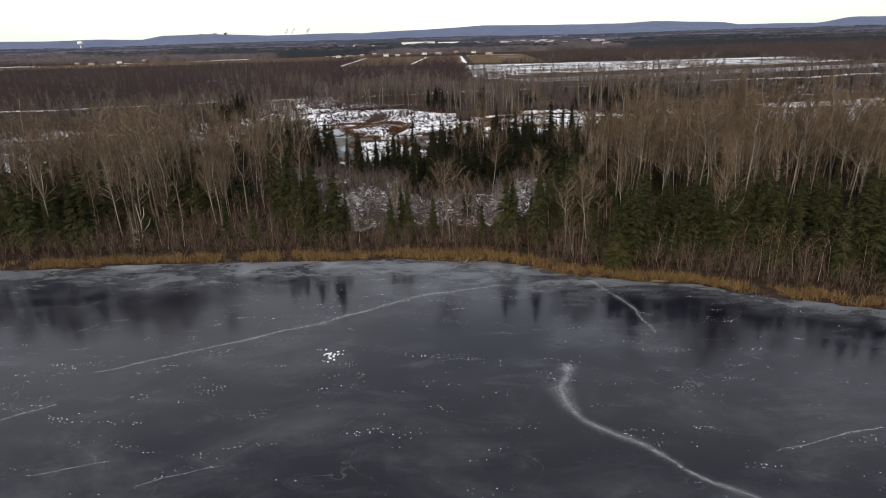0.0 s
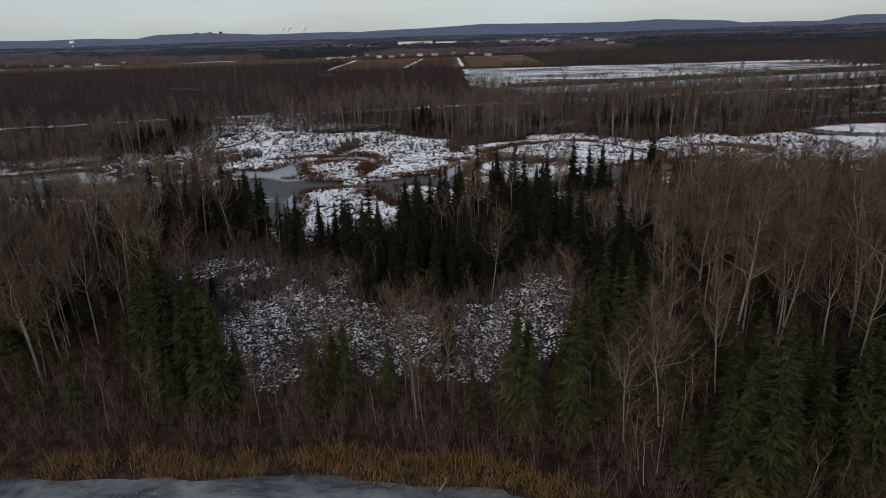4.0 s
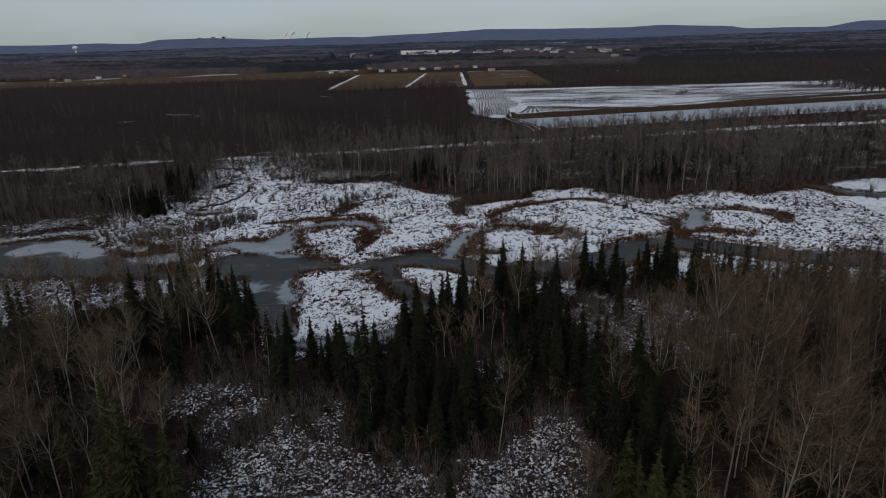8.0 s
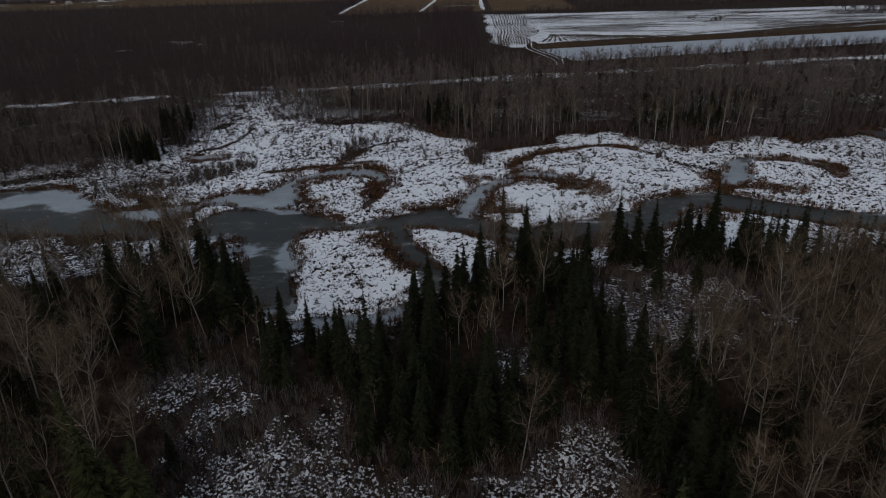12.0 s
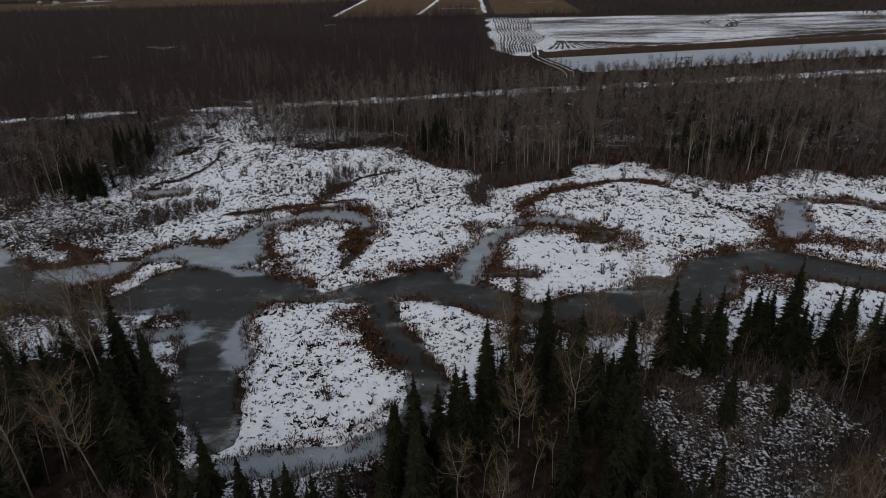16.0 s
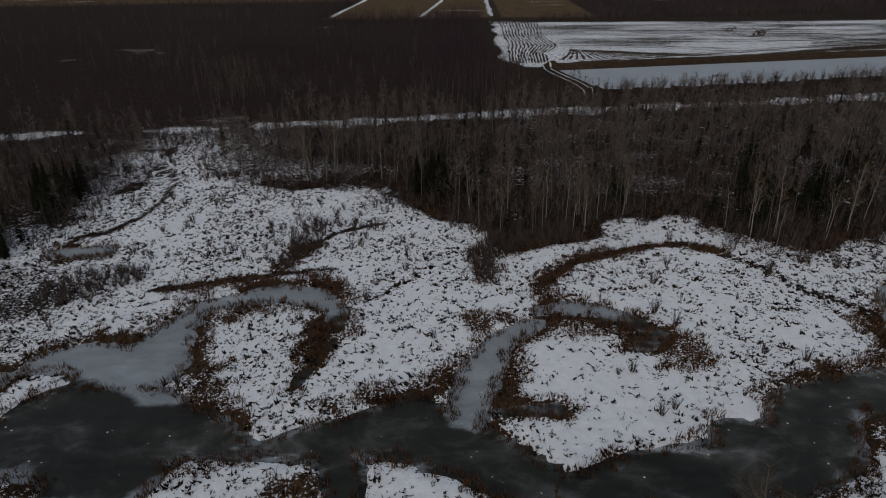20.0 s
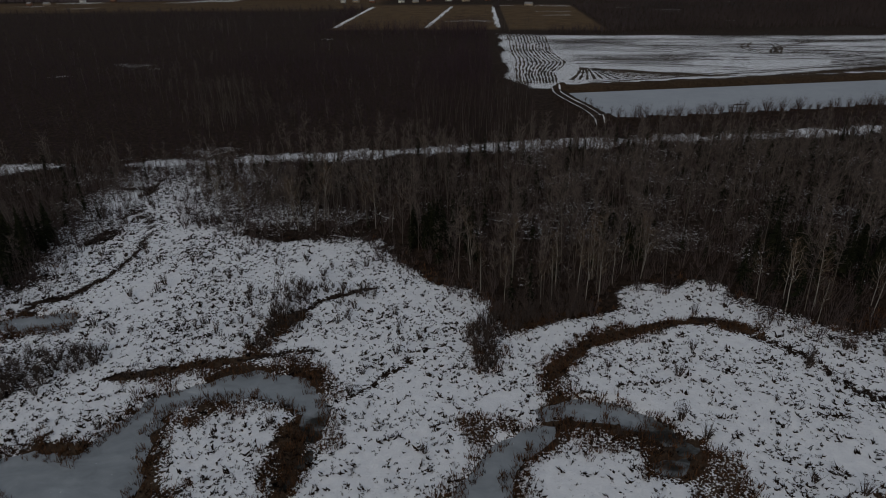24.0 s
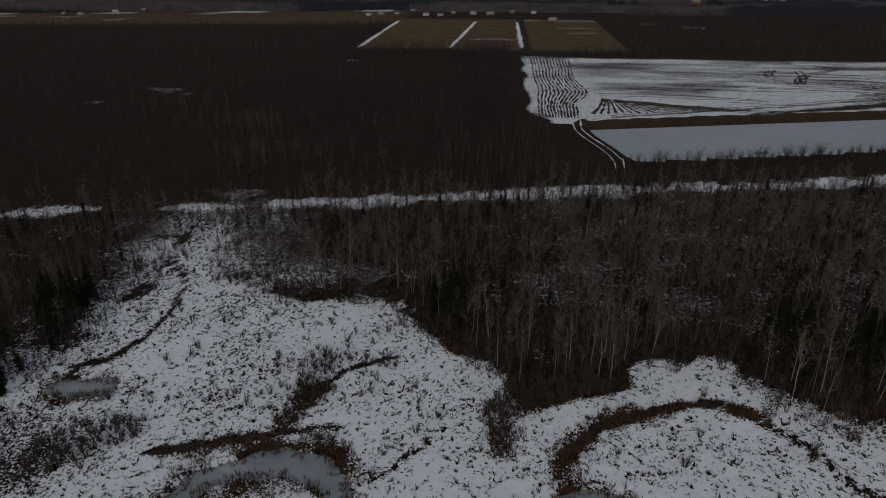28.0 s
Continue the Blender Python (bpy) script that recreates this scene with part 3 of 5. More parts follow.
def in_clearing(x, y):
    return np.max([1 - np.hypot((x - a) / rx, (y - b) / ry) for a, b, rx, ry in CLEARINGS], 0) + 0.8 * fbm(x, y, 8, 5) + 0.4 * fbm(x, y, 2.5, 6) - 0.05


def corridor(x):
    return 367 + 0.195 * x


def field_uv(x, y):
    """Place on the ploughed field (w over 18) and the lagoon (w under 0): east along their long side, north across it."""
    u = x - 44
    return u, y - 459 - 0.225 * u


def lagoon_west(w):
    return 1.5 + 9.5 * smooth(-4, -56, w)


def field_foot(u):
    """How far north of the lagoon the ploughed field begins."""
    return 10.5 + 0.02 * np.clip(u, 0, 260)


def height(x, y):
    inland = y - shore_at(x)
    h = LAKE + 0.35 + 6.2 * smooth(0, 62, inland) + 0.5 * fbm(x, y, 22, 11) * smooth(0, 25, inland)
    marsh = smooth(-4, 6, y - along(NEAR_EDGE, x)) * (1 - smooth(-2, 12, beyond(x, y)))
    h = h * (1 - marsh) + marsh * (0.32 + 0.12 * fbm(x, y, 6, 21))
    d = water(x, y)
    near = (y > 140) & (y < 300)
    h = np.where(near, np.where(d < 1.2, -0.9 + (h + 0.9) * smooth(-1.0, 1.2, d), h), h)
    h = np.where(inland < 0, LAKE - 1.2 * smooth(0, 3, -inland) + 0.35 * (1 - smooth(0, 3, -inland)), h)
    u, w = field_uv(x, y)
    west = u - lagoon_west(w)
    h = h + 2.2 * smooth(7, 3.5, np.abs(w - 4)) * smooth(-6, 0, u) + 1.6 * smooth(6, 3, np.abs(w + 59)) * smooth(4, 11, u)
    h = h + 1.6 * smooth(5, 2.5, np.abs(west + 3)) * smooth(-62, -58, w) * smooth(8, 4, w)
    h = np.where((west > 2) & (w < -3) & (w > -56), np.minimum(h, 0.5), h)
    return h + smooth(1500, 4000, y) * 8 * fbm(x, y, 700, 31)


def cover(x, y):
    """Snow, sedge and tan field, each 0 to 1."""
    inland, tl, ne = y - shore_at(x), beyond(x, y), y - along(NEAR_EDGE, x)
    wob = 5 * fbm(x, y, 15, 41) + 3 * fbm(x, y, 5, 42)
    marsh = smooth(-3, 3, ne + wob) * (1 - smooth(-3, 2.5, tl + wob))
    snow = 0.06 + 0.14 * smooth(0.1, 0.5, fbm(x, y, 18, 45))
    snow = np.where(tl > 0, 0.20 + 0.14 * fbm(x, y, 6, 43) + 0.06 * smooth(4, 30, x) * smooth(280, 298, y) + 0.28 * smooth(-110, -75, x) * smooth(-5, -30, x) * smooth(26, 4, tl), snow)
    snow = np.maximum(snow, (0.43 + 0.03 * smooth(152, 162, y) * smooth(15, 25, x)) * smooth(-0.2, 0.4, in_clearing(x, y)) + 0.07 * fbm(x, y, 7, 46) - 0.05 * smooth(20, 26, x))
    snow = np.where(tl > 0, np.maximum(snow, 0.50 * smooth(20, 2, tl + wob) * smooth(-8, -18, x)), snow)
    snow = np.where(y > corridor(x) + 8, 0.05 + 0.30 * smooth(0.25, 0.6, fbm(x, y, 26, 47)) * smooth(-0.1, 0.3, fbm(x, y, 110, 49)) + 0.13 * smooth(9, 1, stands(x, y, THICKET_GAPS) + 9 * fbm(x, y, 9, 50)), snow)
    snow = np.maximum(snow, (0.74 - 0.1 * smooth(-70, -110, x) + 0.16 * smooth(80, 96, x)) * (1 - smooth(2 - 1.4 * smooth(-70, -110, x), 6.0 - 2.5 * smooth(-70, -110, x), np.abs(y - corridor(x)) + wob + 2.5 * fbm(x, y, 5, 48))))
    wild = np.maximum(smooth(-52, -66, x) * smooth(262, 250, y), 0.7 * smooth(88, 112, x))
    snow = snow * (1 - marsh) + marsh * (1.06 + 0.16 * fbm(x, y, 11, 44) - 0.56 * wild)
    d = water(x, y)
    band = marsh * (1 - smooth(0.3, 3.0, d + 2.6 * fbm(x, y, 6, 51) + 1.5 * fbm(x, y, 2.2, 52)))
    stand = marsh * (1 - smooth(-0.4, 2.2, stands(x, y, SEDGES) + 2.6 * fbm(x, y, 4.5, 53) + 1.8 * fbm(x, y, 1.7, 55)))
    ditch = marsh * (1 - smooth(0.0, 0.9, stands(x, y, DITCHES) + 0.6 * fbm(x, y, 3, 54)))
    brush = marsh * (1 - smooth(-1, 2.5, stands(x, y, BRUSH)))
    fringe = smooth(-6, -2, tl + 0.6 * wob) * (1 - smooth(6, 10, tl + wob)) * (y < 330) * np.maximum(smooth(-14, -8, x) * smooth(34, 28, x), np.maximum(smooth(50, 56, x), 0.6 * smooth(0.0, 0.3, fbm(x, y, 20, 57))))
    sedge = np.maximum(np.maximum(band * 0.8, stand), np.maximum(fringe * 0.32, brush * (0.1 + 0.6 * smooth(-2, 4, x))))
    snow = snow - 0.50 * band - 0.64 * stand - (0.10 + 0.45 * smooth(-2, 4, x)) * brush - 0.45 * fringe - 0.85 * ditch
    snow = np.where((inland < 8) & (inland > 0.5), 0.0, snow)
    u, w = field_uv(x, y)
    tan = np.zeros(np.shape(x))
    field = smooth(-24, -20, u + 3 * fbm(x, y, 20, 63) + 3 * smooth(40, 12, w) * -3) * smooth(-1, 1, w - field_foot(u)) * smooth(680, 676, y) * smooth(330, 300, u)
    streak = smooth(-0.12, 0.25, fbm((x + y * 0.25) * 0.2, (y - x * 0.1) * 0.7, 12, 61)) * smooth(-5, 25, u)
    snow = np.maximum(snow * (1 - field), field * (0.66 - (0.20 * streak + 0.16 * smooth(-0.1, 0.3, fbm((x + y * 0.25) * 0.1, y * 1.3, 6, 62))) * smooth(530, 560, y + 0.15 * u) * (1 - 0.9 * smooth(58, 38, np.hypot(x - 166, (y - 546 - 0.3 * (x - 166)) * 1.7)))))
    bank = smooth(-5, -3, w) * smooth(1, -1, w - field_foot(u)) * smooth(-6, 0, u)
    # a second strip of bare soil that parts from the bank towards the east
    bank = np.maximum(bank, 0.8 * smooth(1.3, 0.7, np.abs(w - 8 - 0.11 * u) / (1 + 0.045 * np.clip(u - 70, 0, 140)) + 0.5 * fbm(x, y, 7, 64)) * smooth(74, 96, u))
    snow, tan = snow * (1 - 0.85 * bank), np.maximum(tan, 0.3 * bank)
    south = smooth(5, 3, np.abs(w + 60)) * smooth(4, 11, u)
    snow = snow * (1 - 0.8 * south)
    fields = (smooth(-118, -114, x) * smooth(112, 108, x + (y - 720) * -0.02) * smooth(712, 720, y) * smooth(990, 960, y)) * (1 - 0.9 * smooth(5, 3, np.abs(x - 28)))
    west = smooth(-100, -130, x) * smooth(30, 60, y - (850 + 0.12 * (x + 300))) * smooth(190, 150, y - (900 + 0.2 * (x + 300)))
    tan = np.maximum(tan, np.maximum(fields, 0.8 * west))
    far = smooth(1000, 1200, y) * smooth(0.35, 0.5, fbm(x, y * 2.5, 260, 71))
    tan = np.maximum(tan, 0.7 * far)
    snow = np.where(fields + west > 0.5, 0.10 + 0.28 * smooth(0.3, 0.6, fbm(x * 0.4, y * 2, 30, 73)), snow)
    snow = np.maximum(snow, 0.58 * smooth(9, 4, np.abs(y - (1062 + 0.2 * (x + 300))) + wob) * (x < -105) * (x > -900))
    edge = np.minimum(np.abs(x + 36 - (y - 730) * 0.06), np.minimum(np.abs(x + 113), np.abs(x - 24)))
    snow = np.maximum(snow, 0.75 * smooth(2.6, 1.6, edge + wob * 0.2) * (y > 725) * (y < 950))
    return np.clip(snow, 0, 1), np.clip(sedge, 0, 1), np.clip(tan, 0, 1)


# ---- ground ----
def grow(start, step, ratio, end):
    out = [start]
    while out[-1] < end:
        out.append(out[-1] + step)
        step *= ratio
    return np.array(out)


def build_ground():
    xs = np.concatenate([-grow(150, 1.6, 1.07, 4700)[::-1], np.arange(-148.6, 150, 1.55), grow(150, 1.6, 1.07, 4700)])
    ys = np.concatenate([-grow(-76, 4, 1.2, 1500)[::-1], np.arange(78, 300, 1.4), np.arange(300, 545, 3.2), grow(545, 4, 1.06, 4700)])
    X, Y = np.meshgrid(xs, ys)
    Z = height(X, Y)
    n, m = len(xs), len(ys)
    i = (np.arange(m - 1)[:, None] * n + np.arange(n - 1)[None]).ravel()
    tris = np.concatenate([np.stack([i, i + 1, i + n + 1], 1), np.stack([i, i + n + 1, i + n], 1)])
    me = mesh_of("ground", np.stack([X, Y, Z], 2).reshape(-1, 3), tris, ["ground"])
    s, g, t = cover(X, Y)
    c = np.stack([s, g, t, np.ones_like(s)], 2).astype(np.float32)
    me.attributes.new("cover", "FLOAT_COLOR", "POINT").data.foreach_set("color", c.ravel())
    me.polygons.foreach_set("use_smooth", np.ones(len(tris), bool))
    tagged(new("ground", me), "snow-dusted marsh, leaf litter and far fields", "ground", kind="structure")


build_ground()


# ---- ice ----
def crack_mesh(v, f):
    me = mesh_of("pressure_crack", v, f, ["crack"])
    core = np.zeros(len(v), np.float32)
    core[len(v) // 3:2 * len(v) // 3] = 1
    me.attributes.new("core", "FLOAT", "POINT").data.foreach_set("value", core)
    return me


def crack_mat():
    """White refrozen ice, dense along its middle and thinning out to clear ice."""
    m, nt, b = nodes_of("refrozen_crack")
    at = nt.nodes.new("ShaderNodeAttribute")
    at.attribute_name = "core"
    n = arith(nt, "ADD", arith(nt, "MULTIPLY", noise_of(nt, 0.9, 5.0, 0.65), 0.6), arith(nt, "MULTIPLY", noise_of(nt, 5.0), 0.4))
    fac = arith(nt, "MULTIPLY", arith(nt, "POWER", at.outputs["Fac"], 2.6), step_of(nt, n, 0.2, 0.8))
    b.inputs["Base Color"].default_value = (0.42, 0.44, 0.47, 1)
    b.inputs["Roughness"].default_value = 0.6
    nt.links.new(arith(nt, "MULTIPLY", fac, 0.55), b.inputs["Alpha"])
    return m


def build_ice():
    xs, ys = np.arange(-700, 701, 7.0), np.concatenate([np.arange(-1500, 0, 150.0), np.arange(0, 134, 3.0)])
    X, Y = np.meshgrid(xs, ys)
    n, m = len(xs), len(ys)
    i = (np.arange(m - 1)[:, None] * n + np.arange(n - 1)[None]).ravel()
    tris = np.concatenate([np.stack([i, i + 1, i + n + 1], 1), np.stack([i, i + n + 1, i + n], 1)])
    me = mesh_of("lake_ice", np.stack([X, Y, np.full_like(X, LAKE)], 2).reshape(-1, 3), tris, ["lake"])
    reach = 17 - 9 * smooth(5, 40, X)
    frost = smooth(reach, 1.5, shore_at(X) - Y + 5 * fbm(X, Y, 16, 81)) * (0.62 - 0.12 * smooth(5, 40, X))
    me.attributes.new("frost", "FLOAT", "POINT").data.foreach_set("value", frost.astype(np.float32).ravel())
    lake = tagged(new("lake_ice", me), "dark frozen lake with frost sheets and healed cracks", "water", kind="structure")
    cracks = [
        [(-49, 59, .3), (-44.5, 62, .25)],
        [(-44, 69, .25), (-30, 76, .5), (-16, 83, .7), (-4, 91.3, .6), (8.6, 94.4, .3)],
        [(23, 95, .4), (26.3, 86.6, .7), (27.2, 76.3, .25)],
        [(14.2, 68.6, 1.3), (12.0, 62.0, 1.5), (13.4, 56.7, .9), (18.1, 52.7, .7), (22.6, 47.1, .6), (25.5, 44.7, .5), (34, 38, .3)],
        [(-40.5, 49.6, .1), (-33.5, 51.4, .2)], [(-29.2, 48, .15), (-21.8, 50.8, .12)], [(30.6, 51.2, .1), (43, 54.5, .3)],
    ]
    rng = np.random.default_rng(4)
    for line in cracks:
        p = np.array(line)
        t = np.linspace(0, len(p) - 1, 24 * (len(p) - 1))
        k = np.arange(len(p))
        x, y, w = np.interp(t, k, p[:, 0]), np.interp(t, k, p[:, 1]), np.interp(t, k, p[:, 2])
        ker = np.ones(17) / 17
        for a in (x, y):
            a[8:-8] = np.convolve(a, ker, "valid")
        x, y = x + 0.4 * fbm(x, y, 3, 91), y + 0.4 * fbm(x, y, 3, 92)
        w = 3.4 * w * (0.75 + 0.5 * fbm(x, y, 2.5, 93))
        nx, ny = -np.gradient(y), np.gradient(x)
        l = np.hypot(nx, ny) + 1e-9
        left = np.stack([x + nx / l * w / 2, y + ny / l * w / 2, np.full_like(x, LAKE + 0.006)], 1)
        mid = np.stack([x, y, LAKE + 0.03 + 0.03 * rng.random(len(x))], 1)
        right = np.stack([x - nx / l * w / 2, y - ny / l * w / 2, np.full_like(x, LAKE + 0.006)], 1)
        k, j = len(x), np.arange(len(x) - 1)
        f = np.concatenate([np.stack(q, 1) for q in ((j, j + k, j + k + 1), (j, j + k + 1, j + 1), (j + k, j + 2 * k, j + 2 * k + 1), (j + k, j + 2 * k + 1, j + k + 1))])
        part("pressure_crack", crack_mesh(np.concatenate([left, mid, right]), f), lake, "pale refrozen pressure crack")
    xs, ys = np.arange(-160, 190, 1.5), np.arange(150, 300, 1.5)
    X, Y = np.meshgrid(xs, ys)
    n, m = len(xs), len(ys)
    d = water(X, Y)
    i = (np.arange(m - 1)[:, None] * n + np.arange(n - 1)[None])[(d[:-1, :-1] < 4) & (Y[:-1, :-1] > 154)]
    me = mesh_of("river_ice", np.stack([X, Y, np.full_like(X, RIVER)], 2).reshape(-1, 3), np.concatenate([np.stack([i, i + 1, i + n + 1], 1), np.stack([i, i + n + 1, i + n], 1)]), ["river"])
    pale = np.maximum.reduce([smooth(3.5, -1.5, near_line(X, Y, c) + 1.5 * fbm(X, Y, 5, 121)) for c in PALE]) + 0.42 * smooth(-2.2, 0.2, d)
    me.attributes.new("pale", "FLOAT", "POINT").data.foreach_set("value", pale.astype(np.float32).ravel())
    tagged(new("river_ice", me), "grey young ice of a winding marsh stream", "water", kind="structure")


MAT["lagoon"] = plain_mat("lagoon_snow", (0.20, 0.225, 0.26), (0.34, 0.37, 0.41), 0.04, 0.7)
MAT["crack"] = crack_mat()
build_ice()


def build_lagoon():
    rim = [(lagoon_west(w), w) for w in np.linspace(-3.5, -54, 9)] + [(13.0, -56.0), (380.0, -56.0), (380.0, -3.5)]
    V = [(44 + u, 459 + w + 0.225 * u, 1.25) for u, w in rim]
    me = mesh_of("lagoon_ice", V, [(0, k, k + 1) for k in range(1, len(V) - 1)], ["lagoon"])
    tagged(new("lagoon_ice", me), "snow-covered frozen settling lagoon", "water", kind="structure")
    # plough lines: strips of dark turned soil through the thin snow
    rng = np.random.default_rng(77)
    s = Shape()

    def strip(x, y, w):
        nonlocal s
        z = height(x, y) + 0.04
        nx, ny = -np.gradient(y), np.gradient(x)
        l = np.hypot(nx, ny) + 1e-9
        w = w * np.clip(rng.normal(0.8, 0.45, len(x)), 0.05, 1.6)
        a, b, c = np.stack([x + nx / l * w, y + ny / l * w, z], 1), np.stack([x, y, z + 0.12], 1), np.stack([x - nx / l * w, y - ny / l * w, z], 1)
        k, j = len(x), np.arange(len(x) - 1)
        s.put(np.concatenate([a, b, c]), np.concatenate([np.stack(q, 1) for q in ((j, j + k, j + k + 1), (j, j + k + 1, j + 1), (j + k, j + 2 * k, j + 2 * k + 1), (j + k, j + 2 * k + 1, j + k + 1))]))

    for i in range(13):
        y = np.linspace(480, 672, 60)
        strip(26.0 + i * 1.55 + smooth(484, 668, y) * (3 + i * 0.7) + (2 + 0.5 * i) * smooth(500, 545, y) * smooth(600, 545, y) + 1.1 * fbm(y, y * 0 + i * 2, 16, 5), y, 0.55)
    for i in range(22):
        t = np.linspace(0, 1, 16)
        strip(62 + 1.2 * i + (-10 + 2.8 * i) * t ** 1.4, 527 - 0.45 * i - (38 - 1.1 * i) * t, 0.8)
    for i in range(60):
        y0 = rng.uniform(500, 665)
        x0, l = rng.uniform(60, 230), rng.uniform(25, 70)
        t = np.linspace(0, 1, 18)
        w = y0 - 0.12 * l * t + 1.2 * fbm(t * 30, t * 0 + i, 9, 8)
        strip(x0 + l * t, np.maximum(w, 474 + 0.26 * (x0 + l * t - 44)), 0.45)
    for dx, dy, bow in ((5, 56, -9), (20, 54, 3), (58, 68, -12)):
        for off in (-2.0, 2.0):
            t = np.linspace(0.05, 1, 20)
            strip(185 + off + dx * t + bow * np.sin(math.pi * t), 574 + dy * t, 0.8)
    for x0, y0, x1, y1 in ((202, 543, 240, 557), (203, 546, 246, 563), (215, 569, 257, 588), (212, 563, 262, 583)):
        t = np.linspace(0, 1, 20)
        strip(x0 + (x1 - x0) * t, y0 + (y1 - y0) * t + 1.2 * np.sin(3 * t), 0.7)
    for x0, y0, x1, y1 in ((88, 631, 146, 579), (206, 547, 262, 572), (61, 540, 124, 536), (96, 540, 150, 528)):
        t = np.linspace(0, 1, 30)
        strip(x0 + (x1 - x0) * t, y0 + (y1 - y0) * t + 0.8 * fbm(t * 40, t * 0 + x0, 9, 4), 0.7)
    for off in (-1.6, 1.4, 9):
        x = np.linspace(60, 330, 60)
        strip(x, 464 + 12 + off * 0.5 + 0.355 * (x - 44) + 1.0 * fbm(x, x * 0 + off, 20, 12), 0.5)
    x = np.linspace(20, 330, 60)
    strip(x, 673 + 0.6 * fbm(x, x * 0, 20, 12), 0.8)
    ruts, s = s, Shape()
    for off in (-5.9, -2.9):
        w = np.linspace(14, -62, 60)
        u = lagoon_west(w) + off
        strip(44 + u, 459 + w + 0.225 * u, 0.26)
    tagged(new("track_ruts", s.mesh("track_ruts", "snow")), "snow-filled wheel ruts of the lagoon track", "track", kind="stuff")
    s = ruts
    tagged(new("plough_lines", s.mesh("plough_lines", "soil")), "dark plough lines showing through thin field snow", "soil", kind="stuff")


build_lagoon()


# ---- trees ----
def aspen(seed, tall=15.0, limbs=18, twigs=480, sides=5, spread=1.0, fine=True, leaders=0, coarse=1.0):
    """A leafless aspen: a pale stem that forks into leaders, rising limbs, and a haze of twigs."""
    rng = np.random.default_rng(seed)
    leaders = leaders or int(rng.choice((1, 1, 2, 2, 3, 3)))
    lean = rng.normal(0, 0.06, 2)
    fork = tall * (rng.uniform(0.40, 0.62) if leaders > 1 else 0.5)
    zs = np.linspace(0, fork, 4 if fine else 3)
    bend = rng.normal(0, 0.05, (len(zs), 2)).cumsum(0)
    base = np.stack([lean[0] * zs + bend[:, 0] - bend[0, 0], lean[1] * zs + bend[:, 1] - bend[0, 1], zs], 1)
    base[0, 2] = -0.3
    r0 = 0.118 * tall / 15 if fine else 0.088 * tall / 15
    trunk = Shape().tube(base, r0 * (1 - 0.4 * zs / fork), sides)
    stems = []
    turn = rng.uniform(0, 2 * np.pi)
    for k in range(leaders):
        a = turn + 2 * np.pi * k / leaders + rng.normal(0, 0.4)
        out = tall * (rng.uniform(0.05, 0.12) if leaders > 1 else rng.uniform(0, 0.03)) * spread
        top = tall * (1.0 if k == 0 else rng.uniform(0.8, 0.97))
        t = np.linspace(0, 1, 5 if fine else 3)
        pts = np.stack([base[-1, 0] + math.cos(a) * out * t ** 0.7 + lean[0] * (top - fork) * t, base[-1, 1] + math.sin(a) * out * t ** 0.7 + lean[1] * (top - fork) * t, fork + (top - fork) * t], 1)
        pts[1:-1, :2] += rng.normal(0, 0.09, (len(t) - 2, 2))
        trunk.tube(pts, r0 * (0.62 - 0.56 * t) / (1 + 0.2 * (leaders - 1)), max(3, sides - 1))
        stems.append((t, pts))
    crown = Shape()
    B, T, W = [], [], []
    for i in range(limbs):
        t, pts = stems[i % leaders]
        f = (i + rng.random()) / limbs * 1.15 - 0.2
        o = np.array([np.interp(f, t, pts[:, k]) for k in range(3)]) if f > 0 else base[-1] * (1 + f) + base[0] * -f
        a, up = rng.uniform(0, 2 * np.pi), rng.uniform(0.55, 1.1)
        l = tall * spread * rng.uniform(0.17, 0.32) * (1.15 - 0.7 * max(f, 0))
        d = np.array([math.cos(a), math.sin(a), 0]) * math.cos(up)
        mid = o + d * l * 0.6 + (0, 0, math.sin(up) * l * 0.45)
        tip = o + d * l + (0, 0, math.sin(up) * l * 1.25)
        if fine:
            crown.tube([o, mid, tip], [0.036, 0.020, 0.006], 3, 1)
        else:
            crown.slivers([o], [tip], 0.075 * coarse, rng)
        k = twigs // limbs
        q = rng.uniform(0.1, 1, k)[:, None]
        b = np.where(q < 0.5, o + (mid - o) * q * 2, mid + (tip - mid) * (q * 2 - 1))
        B.append(b)
        T.append(b + (rng.normal(size=(k, 3)) * (0.6, 0.6, 0.35) + (0, 0, 0.6) + d * 0.4) * rng.uniform(0.5, 1.6, (k, 1)) * tall / 15)
        W.append(rng.uniform(0.018, 0.04, k) if fine else rng.uniform(0.032, 0.06, k) * coarse)
    crown.slivers(np.concatenate(B), np.concatenate(T), np.concatenate(W), rng)
    return trunk, crown


